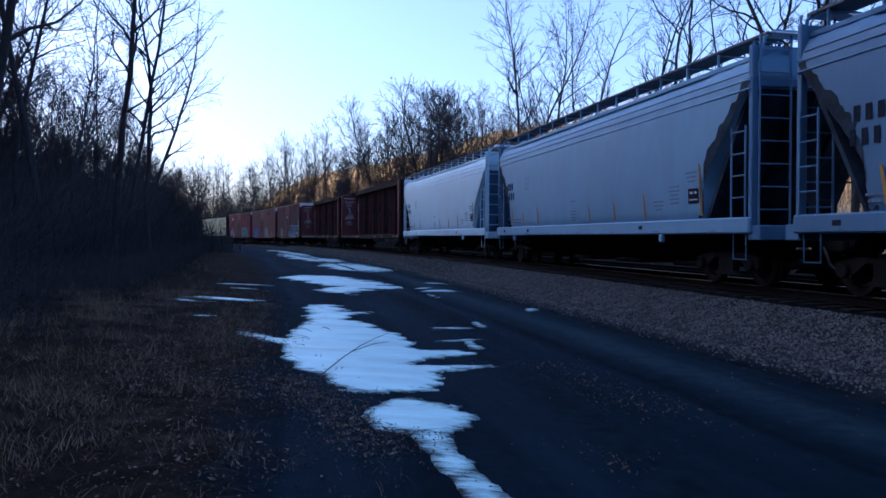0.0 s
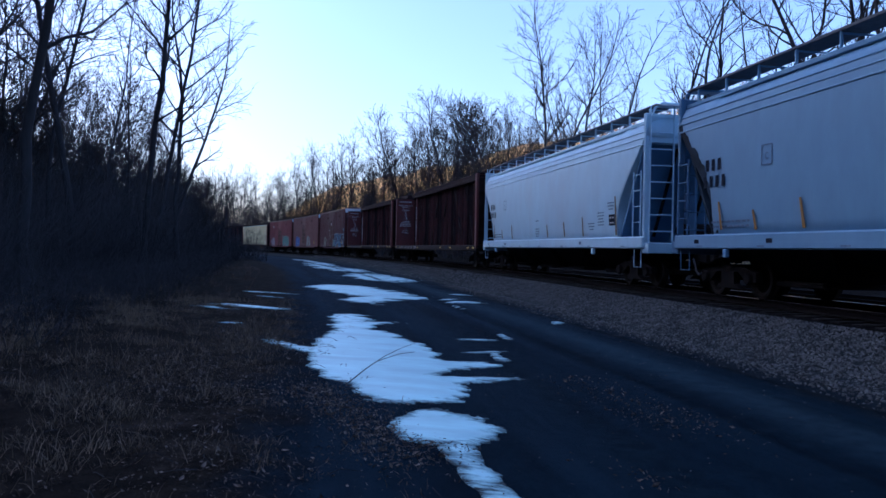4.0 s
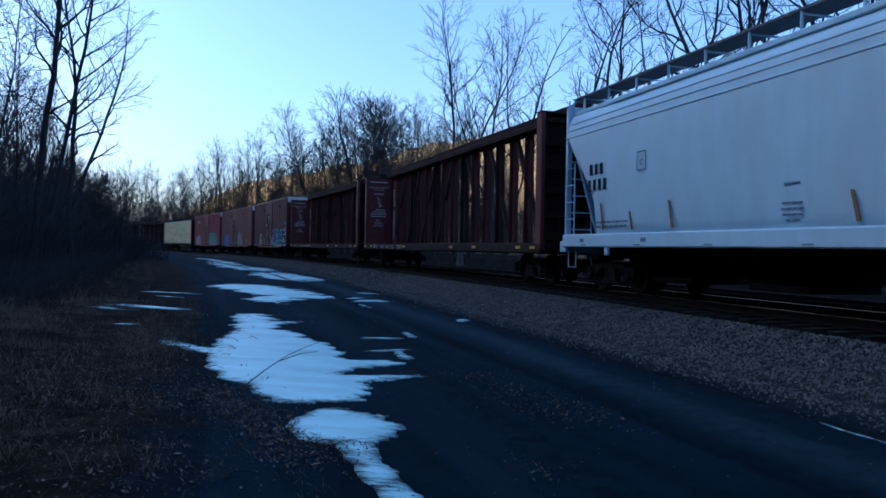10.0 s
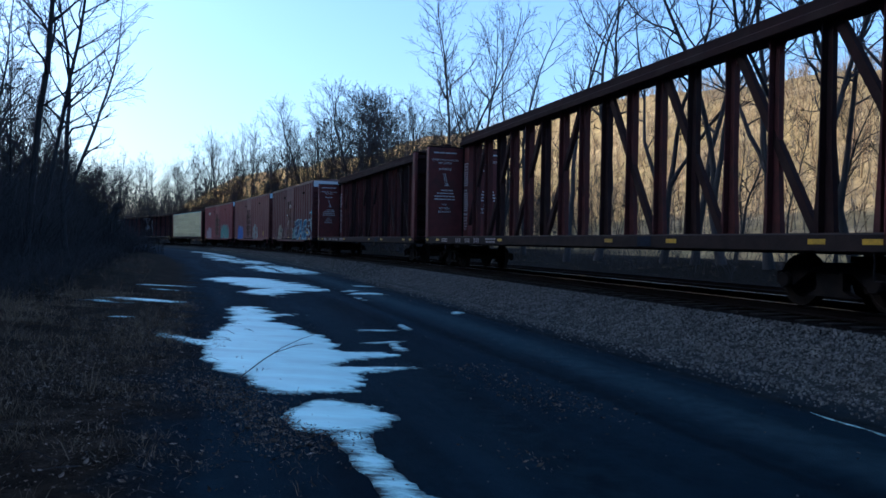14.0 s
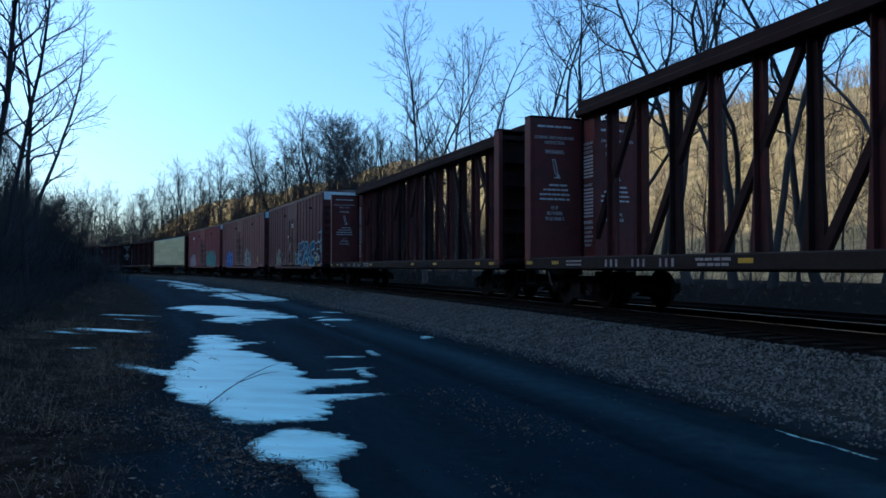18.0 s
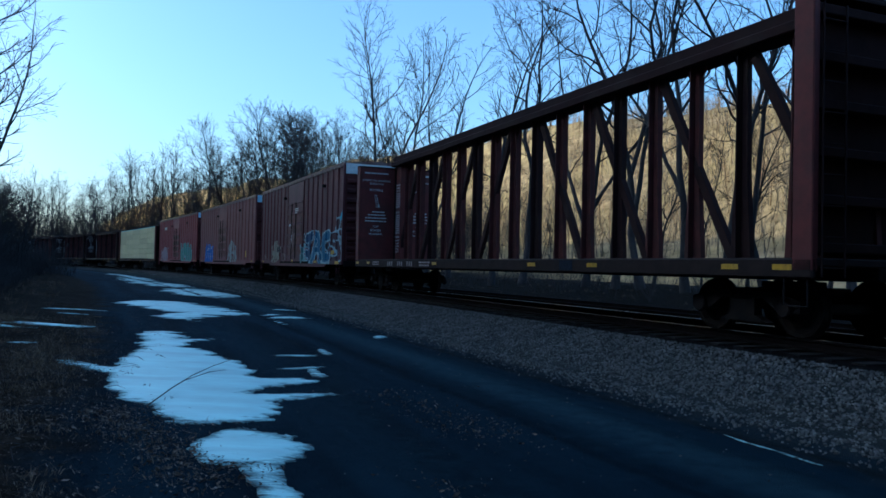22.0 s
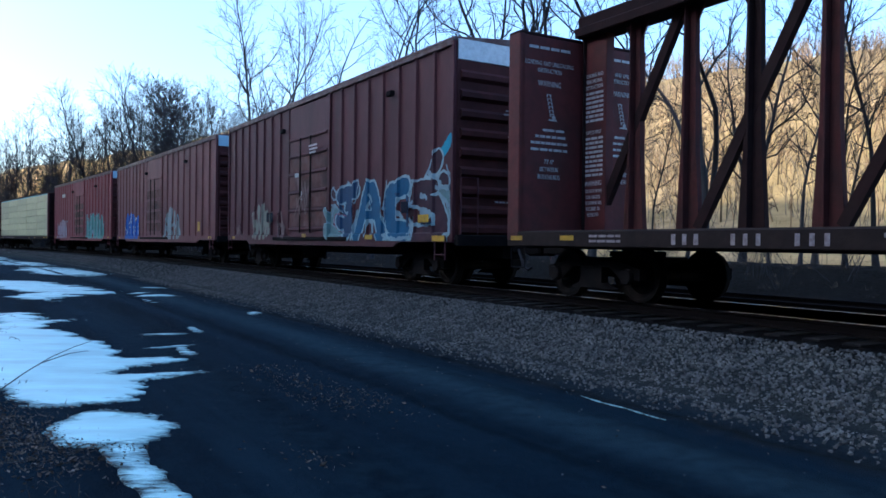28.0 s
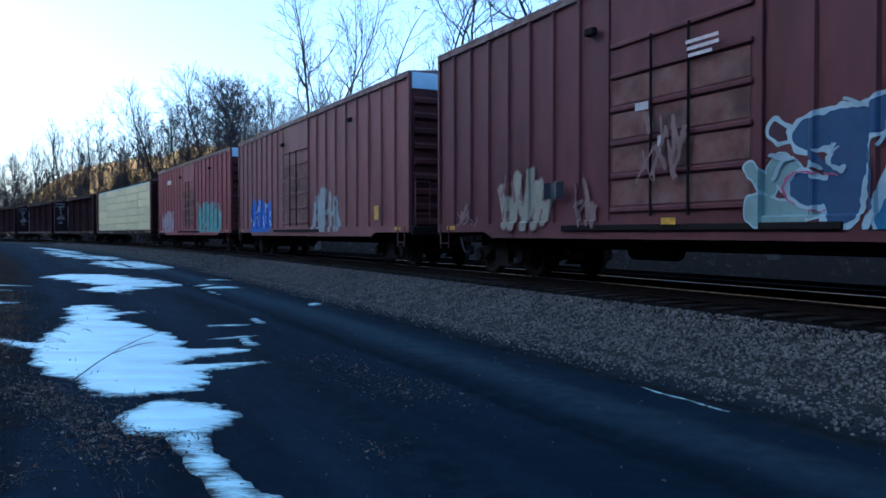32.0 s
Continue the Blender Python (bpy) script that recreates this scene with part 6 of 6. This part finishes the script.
# --- ice on the lane ---
ICE = mat("thin grey-white ice", (0.40, 0.66, 0.65), 0.4, (0.25, 0.44, 0.45), 1.1, 0.6, bump=0.12, bscale=9, stain=(0.19, 0.34, 0.36), sscale=0.7, spec=0.35, stretch=(1, 2.6, 1))


def thin_edge(m):
    """Lets dark wet ground show through the ice where it thins out, in streaks."""
    nt = m.node_tree
    N, L = nt.nodes, nt.links
    b = N["Principled BSDF"]
    base = b.inputs["Base Color"].links[0].from_socket
    at, tc, mp = N.new("ShaderNodeAttribute"), N.new("ShaderNodeTexCoord"), N.new("ShaderNodeMapping")
    at.attribute_name = "depth"
    mp.inputs["Rotation"].default_value, mp.inputs["Scale"].default_value = (0, 0, radians(-18)), (1, 3.4, 1)
    L.new(tc.outputs["Object"], mp.inputs[0])
    total = at.outputs["Fac"]
    for scale, push in ((2.0, 0.30), (11.0, 0.22), (45.0, 0.12)):
        n, k = N.new("ShaderNodeTexNoise"), N.new("ShaderNodeMath")
        n.inputs["Scale"].default_value, n.inputs["Detail"].default_value = scale, 3
        L.new(mp.outputs[0], n.inputs["Vector"])
        k.operation = "MULTIPLY_ADD"
        k.inputs[1].default_value = push
        L.new(n.outputs[0], k.inputs[0])
        L.new(total, k.inputs[2])
        total = k.outputs[0]
    r, mx, rr = N.new("ShaderNodeMapRange"), N.new("ShaderNodeMix"), N.new("ShaderNodeMapRange")
    r.inputs[1].default_value, r.inputs[2].default_value = 0.30, 0.44
    L.new(total, r.inputs[0])
    mx.data_type = "RGBA"
    mx.inputs[6].default_value = (0.010, 0.012, 0.014, 1)
    L.new(r.outputs[0], mx.inputs[0])
    L.new(base, mx.inputs[7])
    L.new(mx.outputs[2], b.inputs["Base Color"])
    rr.inputs[3].default_value, rr.inputs[4].default_value = 0.95, 0.36
    L.new(r.outputs[0], rr.inputs[0])
    L.new(rr.outputs[0], b.inputs["Roughness"])


thin_edge(ICE)


def ice_patch(lobes, cell, rough, seed, label, most=9.0):
    """A thin sheet of ice whose outline joins several lobes (x, y, half length, half width, turn), frayed along its edge."""
    lobes = [(x, y, a, b, radians(t)) for x, y, a, b, t in lobes]
    x0, x1 = min(l[0] - l[2] for l in lobes) - 0.4, max(l[0] + l[2] for l in lobes) + 0.4
    y0, y1 = min(l[1] - l[2] for l in lobes) - 0.4, max(l[1] + l[2] for l in lobes) + 0.4
    gx, gy = np.meshgrid(np.arange(x0, x1, cell), np.arange(y0, y1, cell))
    f, fray = np.full(gx.shape, -9.0), np.ones(gx.shape)
    for x, y, a, b, t in lobes:
        u, v = (gx - x) * math.cos(t) + (gy - y) * math.sin(t), -(gx - x) * math.sin(t) + (gy - y) * math.cos(t)
        g = (1 - np.sqrt((u / a) ** 2 + (v / b) ** 2)) * b
        fray = np.where(g > f, np.where(-(gx - x) * 0.87 - (gy - y) * 0.5 > 0, 0.6, 1.0), fray)
        f = np.maximum(f, g)
    ca, sa = math.cos(radians(18)), math.sin(radians(18))
    nz = np.zeros(gx.shape)
    for i in range(gx.shape[0]):
        for j in range(gx.shape[1]):
            if abs(f[i, j]) < 1.2:
                p, q = gx[i, j] * ca + gy[i, j] * sa, -gx[i, j] * sa + gy[i, j] * ca
                nz[i, j] = 0.75 * noise.noise((p * 0.7 + seed, q * 1.9, seed)) + 0.4 * noise.noise((p * 2.2, q * 5.0 + seed, 3.1)) + 0.3 * noise.noise((p * 6, q * 10 + seed, 7.7)) + 0.28 * noise.noise((p * 16, q * 20 + seed, 1.3))
    f = f + nz * rough * fray
    gz = ground_z(gx.ravel(), gy.ravel()).reshape(gx.shape) + 0.008 + 0.012 * np.clip(f * 4, 0, 1)
    V, F, seen = contour(f, np.stack([gx, gy, gz], -1), 0.01)
    me = raw_mesh("ice_patch", V, F, ICE, True)
    depth = np.zeros(len(V))
    for key, n in seen.items():
        if key[2] is None:
            depth[n] = f[key[0], key[1]]
    depth = np.minimum(depth, most)
    depth += max(0.0, 0.045 - 0.4 * min(max(l[3] for l in lobes), 0.3))
    me.attributes.new("depth", "FLOAT", "POINT").data.foreach_set("value", depth.astype(np.float32))
    return tagged(new("ice_patch", me), label, "ice", "ice patches on the lane")


ice_patch([(-5.5, 10.3, 3.1, 1.0, 123), (-7.1, 10.55, 1.15, 0.2, 152), (-3.95, 8.15, 1.1, 0.7, 124), (-6.9, 12.5, 1.2, 0.7, 124), (-3.75, 8.75, 0.8, 0.36, 24), (-4.3, 9.8, 0.85, 0.42, 26), (-7.8, 13.8, 0.9, 0.4, 124)], 0.035, 0.23, 2.0, "large frayed sheet of pale ice on the lane")
ice_patch([(-2.78, 6.4, 0.66, 0.46, 118), (-2.5, 6.5, 0.3, 0.26, 12), (-3.05, 6.8, 0.35, 0.25, 118)], 0.022, 0.14, 4.0, "smaller frayed sheet of pale ice on the lane")
ice_patch([(-2.32, 5.65, 0.5, 0.13, 121), (-1.97, 5.12, 0.5, 0.12, 123), (-1.58, 4.6, 0.5, 0.15, 124), (-1.08, 4.0, 0.65, 0.2, 124)], 0.02, 0.07, 6.0, "narrow tongue of broken ice along the lane's edge")
ice_patch([(-8.5, 14.9, 1.4, 0.45, 125), (-7.9, 14.2, 0.7, 0.35, 60)], 0.05, 0.42, 8.0, "thin broken ice at the lane's edge")
ice_patch([(-13.0, 24.4, 2.8, 1.2, 140), (-11.4, 22.9, 1.5, 0.8, 150), (-15.4, 26.6, 2.4, 1.2, 138), (-11.4, 21.2, 1.5, 0.7, 118)], 0.08, 0.75, 10.0, "wide sheet of pale thin ice across the lane", 0.13)
ice_patch([(-18.4, 36.0, 3.4, 1.3, 132), (-21.0, 39.0, 2.6, 1.1, 128)], 0.12, 1.3, 12.0, "far sheet of thin pale ice on the lane", 0.1)
ice_patch([(-27.0, 47.5, 3.6, 1.1, 128), (-31.0, 51.5, 2.6, 1.0, 128), (-35.0, 57, 3.0, 1.0, 128)], 0.18, 1.5, 14.0, "far streaked thin ice in the lane's ruts", 0.08)
ice_patch([(-44.0, 71, 5.0, 1.3, 128), (-39, 63, 4.0, 1.2, 128), (-50, 78, 4.0, 1.2, 128)], 0.28, 1.7, 16.0, "far streaked thin ice in the lane's ruts", 0.08)
ice_patch([(-12.1, 16.45, 1.25, 0.28, 10), (-12.9, 15.6, 0.5, 0.14, 5)], 0.05, 0.16, 18.0, "thin strip of ice in the verge")
ice_patch([(-10.1, 12.85, 0.28, 0.12, 10)], 0.04, 0.08, 20.0, "small scrap of ice in the verge")
ice_patch([(-15.6, 21.9, 0.9, 0.2, 10), (-14.2, 20.0, 0.5, 0.1, 5)], 0.06, 0.12, 22.0, "thin strip of ice in the verge")
ice_patch([(-8.4, 21.6, 0.6, 0.3, -10), (-8.1, 20.2, 0.8, 0.09, 125), (-9.3, 22.6, 0.4, 0.2, 0)], 0.05, 0.2, 24.0, "scrap of ice on the lane")
ice_patch([(-4.55, 13.6, 0.5, 0.09, 120), (-4.85, 12.95, 0.4, 0.12, 15)], 0.04, 0.08, 26.0, "scrap of ice on the lane")
ice_patch([(-3.75, 10.9, 0.45, 0.1, 118), (-4.1, 11.5, 0.35, 0.08, 40)], 0.03, 0.1, 34.0, "thin grey remains of ice on the lane", 0.1)
ice_patch([(-4.4, 16.9, 0.5, 0.12, 100)], 0.05, 0.1, 28.0, "scrap of ice on the lane")
ice_patch([(-9.9, 25.2, 0.5, 0.25, 20)], 0.06, 0.2, 30.0, "scrap of ice on the lane")
ice_patch([(1.5, 8.05, 0.3, 0.010, 116), (1.63, 7.8, 0.36, 0.015, 124), (1.82, 7.5, 0.36, 0.013, 117), (1.94, 7.27, 0.26, 0.008, 122)], 0.008, 0.014, 32.0, "thin pale streak of ice in a rut")


# --- ballast stones, litter, grass ---
def rocks(name, n, seed, lat, srange, size, label, density=None):
    """Loose angular stones, joined."""
    r = np.random.RandomState(seed)
    s, d = r.uniform(*srange, n), r.uniform(*lat, n)
    if density:
        k = r.rand(n) < density(d)
        s, d = s[k], d[k]
    x, y, t = np.interp(s, SS, LX), np.interp(s, SS, LY), np.interp(s, SS, TH)
    x, y = x + np.cos(t) * d, y + np.sin(t) * d
    z = ground_z(x, y)
    n = len(x)
    base = np.array([(1, 0, 0), (-1, 0, 0), (0, 1, 0), (0, -1, 0), (0, 0, 1), (0, 0, -1)], float)
    tri = np.array([(0, 2, 4), (2, 1, 4), (1, 3, 4), (3, 0, 4), (2, 0, 5), (1, 2, 5), (3, 1, 5), (0, 3, 5)])
    q = r.normal(size=(n, 3, 3))
    q = np.linalg.qr(q)[0]
    sz = size * r.uniform(0.5, 1.4, (n, 1, 1)) * r.uniform(0.6, 1.2, (n, 6, 1))
    v = np.einsum("nij,kj->nki", q, base) * sz + np.stack([x, y, z + size * 0.3], 1)[:, None]
    f = tri[None] + (np.arange(n) * 6)[:, None, None]
    return tagged(new(name, raw_mesh(name, v.reshape(-1, 3), f.reshape(-1, 3), STONE)), label, "ballast", kind="stuff")


rocks("ballast", 82000, 31, (-4.3, -1.7), (-2, 40), 0.021, "grey and tan crushed stone ballast beside the rails", lambda d: smooth(-4.3, -3.0, d) * 0.92 + 0.06)
rocks("ballast", 14000, 32, (-3.7, -1.7), (40, 110), 0.035, "grey and tan crushed stone ballast beside the rails")
rocks("ballast", 4000, 33, (1.2, 3.0), (0, 50), 0.026, "crushed stone ballast between the two tracks")
rocks("gravel", 9000, 34, (-10, -3.4), (-4, 34), 0.009, "scattered gravel on the lane", lambda d: 0.06 + 0.94 * smooth(-4.8, -3.5, d))


def loose_stones(parent):
    """The nearest ballast stones, each a piece of its own on the shoulder."""
    r = random.Random(77)
    shapes = []
    for k in range(6):
        b = Build()
        v = []
        for a in range(3):
            for j in range(6):
                t = j * 1.047 + a * 0.4
                q = (0.02, 0.028, 0.017)[a] * r.uniform(0.75, 1.2)
                v.append((q * math.cos(t), q * math.sin(t) * 0.8, (-0.016, 0.003, 0.021)[a] * r.uniform(0.8, 1.2)))
        f = [(a * 6 + j, a * 6 + (j + 1) % 6, a * 6 + 6 + (j + 1) % 6, a * 6 + 6 + j) for a in range(2) for j in range(6)] + [(5, 4, 3, 2, 1, 0), (12, 13, 14, 15, 16, 17)]
        shapes.append(b.add(v, f).mesh("ballast_stone", STONE))
    for k in range(300):
        x, y, t = on_line(r.uniform(5, 17), r.uniform(-3.35, -2.0))
        z = float(ground_z(x, y)[0])
        part("ballast_stone", shapes[k % 6], None, parent, at=Matrix.Translation((x, y, z + 0.014)) @ Matrix.Rotation(r.random() * 6.28, 4, "Z") @ Matrix.Rotation(r.uniform(-0.5, 0.5), 4, "X"))


loose_stones(MAIN_TRACK)


def blades(name, n, seed, lat, srange, height, material, label, tuft=9, flat=0.5):
    """Tufts of dry grass, joined."""
    r = np.random.RandomState(seed)
    s, d = np.repeat(r.uniform(*srange, n), tuft), np.repeat(r.uniform(*lat, n), tuft)
    keep = np.repeat(r.rand(n) < np.clip(0.32 + 1.7 * swell(s[::tuft], d[::tuft], 2.6, 11), 0.04, 1), tuft)
    s, d = s[keep], d[keep]
    x, y, t = np.interp(s, SS, LX), np.interp(s, SS, LY), np.interp(s, SS, TH)
    m = len(s)
    n = m // tuft
    x, y = x + np.cos(t) * d + r.normal(0, 0.07, m), y + np.sin(t) * d + r.normal(0, 0.07, m)
    z = ground_z(x, y) - 0.01
    a, b = r.uniform(0, 6.28, m), r.normal(0, flat, (m, 2))
    h = height * r.uniform(0.4, 1.3, m) * np.repeat(r.uniform(0.5, 1.3, n), tuft)
    w = 0.0035
    p = np.stack([x, y, z], 1)
    side = np.stack([np.cos(a), np.sin(a), 0 * a], 1) * w
    lean = np.stack([b[:, 0], b[:, 1], np.ones(m)], 1)
    lean /= np.linalg.norm(lean, axis=1)[:, None]
    mid = p + lean * h[:, None] * 0.6
    tip = p + (lean * h[:, None]) + np.stack([b[:, 0], b[:, 1], -0.35 * np.ones(m)], 1) * h[:, None] * 0.35
    v = np.stack([p - side, p + side, mid - side * 0.7, mid + side * 0.7, tip], 1).reshape(-1, 3)
    i = (np.arange(m) * 5)[:, None]
    f = [tuple(q) for q in np.concatenate([i, i + 1, i + 3, i + 2], 1).tolist()] + [tuple(q) for q in np.concatenate([i + 2, i + 3, i + 4], 1).tolist()]
    return tagged(new(name, raw_mesh(name, v, f, material)), label, "grass", kind="stuff")


blades("dry_grass", 12000, 41, (-17, -10.4), (-8, 30), 0.13, GRASS, "matted dry winter grass on the verge", 10, 0.7)
blades("dry_grass", 1500, 42, (-24, -12), (8, 60), 0.42, GRASS, "taller dead grass before the thicket", 9, 0.45)
blades("dry_grass", 1500, 44, (6.5, 16), (-2, 70), 0.2, GRASS, "dull dead grass beyond the second track", 8, 0.5)
blades("dry_grass", 900, 45, (-16, -10.8), (-4, 30), 0.3, GRASS, "tufts of pale dead grass on the verge", 14, 0.55)
blades("dry_grass", 500, 43, (-10.9, -9.2), (-6, 22), 0.09, GRASS, "sparse dead stalks at the lane's edge", 6, 0.9)


def clump(s, d):
    """Patchiness, 0 to 1, by place."""
    return np.clip(0.30 + 1.3 * swell(s, d, 2.6, 9) + 1.0 * swell(s, d, 0.9, 10), 0.03, 1)


def leaves(n, seed, lat, srange):
    r = np.random.RandomState(seed)
    s = r.uniform(*srange, n)
    d = r.uniform(*lat, n)
    k = r.rand(n) < smooth(-8.8, -10.6, d) * 0.95 * clump(s, d) + 0.02
    s, d = s[k], d[k]
    x, y, t = np.interp(s, SS, LX), np.interp(s, SS, LY), np.interp(s, SS, TH)
    x, y = x + np.cos(t) * d, y + np.sin(t) * d
    # drifts of leaves along the ice and on the bank
    for ax, ay, bx, by, w, many in ((-5.0, 7.7, -2.5, 5.25, 0.2, 2600), (-7.6, 8.4, -5.0, 6.3, 0.5, 2400), (-9.4, 12.0, -6.6, 9.6, 0.5, 1500), (-4.6, 5.6, -3.2, 3.9, 0.45, 700), (-1.25, 6.2, -0.7, 5.1, 0.22, 16), (-2.6, 5.0, -1.6, 4.0, 0.5, 60), (-2.4, 9.6, -0.75, 7.4, 0.22, 420), (-1.5, 8.3, -0.6, 7.2, 0.3, 260), (-0.95, 5.75, -0.75, 5.45, 0.1, 45), (-2.75, 5.85, -2.25, 5.75, 0.06, 90)):
        u = r.rand(many)
        x = np.concatenate([x, ax + (bx - ax) * u + r.normal(0, w, many)])
        y = np.concatenate([y, ay + (by - ay) * u + r.normal(0, w, many)])
    z = ground_z(x, y) + 0.012
    n = len(x)
    q = np.linalg.qr(r.normal(size=(n, 3, 3)) + np.eye(3) * 1.6)[0]
    base = np.array([(-1, 0, 0), (0, -0.5, 0.12), (1, 0, 0.3), (0, 0.5, 0.12), (0, 0, -0.05)])
    v = np.einsum("nij,kj->nki", q, base) * r.uniform(0.005, 0.02, (n, 1, 1)) * np.where(r.rand(n, 1, 1) < 0.08, 1.9, 1.0) + np.stack([x, y, z], 1)[:, None]
    i = (np.arange(n) * 5)[:, None]
    f = np.concatenate([np.concatenate([i + a, i + b, i + 4], 1) for a, b in ((0, 1), (1, 2), (2, 3), (3, 0))])
    tagged(new("leaf_litter", raw_mesh("leaf_litter", v.reshape(-1, 3), f, LEAF)), "brown dead leaves scattered over the verge", "leaves", kind="stuff")


leaves(34000, 51, (-17, -3.6), (-8, 30))


def twig_litter(n, seed):
    """Short fallen sticks lying about on the verge and the lane's edge."""
    r = np.random.RandomState(seed)
    b = Build()
    for _ in range(n):
        s, d = r.uniform(-8, 34), -9.3 - abs(r.normal(0, 3.2))
        x, y, t = on_line(s, d)
        z = float(ground_z(x, y)[0]) + 0.015
        a, ln = r.uniform(0, 6.28), r.uniform(0.06, 0.34)
        p = Vector((x, y, z))
        q = Vector((math.cos(a), math.sin(a), r.normal(0, 0.12))) * ln
        k = Vector((r.normal(0, 0.1), r.normal(0, 0.1), 0.1)) * ln
        b.tube([p, p + q * 0.5 + k, p + q], [0.004, 0.0035, 0.002], 3, False)
    me = raw_mesh("twig_litter", b.v, b.f, BRUSH)
    tagged(new("twig_litter", me), "fallen sticks and stalks lying on the verge", "twigs", kind="stuff")


twig_litter(900, 61)

# a fallen twig across the big ice sheet
tagged(new("fallen_twig", Build().tube([(-4.58, 7.85, 0.02), (-4.78, 8.7, 0.07), (-4.97, 9.55, 0.10), (-5.2, 10.6, 0.09), (-5.45, 11.7, 0.04)], [0.007, 0.0065, 0.0055, 0.0045, 0.003], 5).tube([(-4.9, 9.2, 0.085), (-4.85, 9.8, 0.12), (-4.8, 10.2, 0.1)], [0.006, 0.005, 0.003], 4).mesh("fallen_twig", BRUSH)), "thin dark fallen twig lying across the ice", "twig")

# --- motion ---
RUN = ((0, 0), (1, 3.21), (2, 6.41), (3, 9.58), (3.5, 11.15), (5.5, 17.37), (6.5, 20.44), (8, 24.98), (10, 30.96), (12, 36.89), (14.5, 44.3), (16.5, 50.34), (18.5, 56.39), (20.5, 62.41), (22.5, 68.51), (24.5, 74.49), (25.5, 77.43), (27.5, 83.29), (28.5, 86.33), (29.5, 89.49), (30.5, 92.71), (32, 97.57))


def travelled(t):
    return float(np.interp(t, [r[0] for r in RUN], [r[1] for r in RUN]))


def car_pose(s0, s1, base, t):
    """A car's place when the train has run t seconds: both trucks on the line."""
    c = (s0 + s1) / 2 - travelled(t)
    ax, ay, _ = on_line(c - base)
    bx, by, _ = on_line(c + base)
    return Matrix.Translation(((ax + bx) / 2, (ay + by) / 2, RAIL)) @ Matrix.Rotation(math.atan2(ay - by, ax - bx), 4, "Z")


def motions():
    for car, s0, s1, base in TRAIN:
        walk(car, [(t / 2, car_pose(s0, s1, base, t / 2)) for t in range(65)])
    for w in WHEELS:
        at = w.matrix_basis.translation
        walk(w, [(t / 5.0, Matrix.Translation(at) @ Matrix.Rotation(travelled(t / 5.0) / 0.42, 4, "Y")) for t in range(161)])


motions()
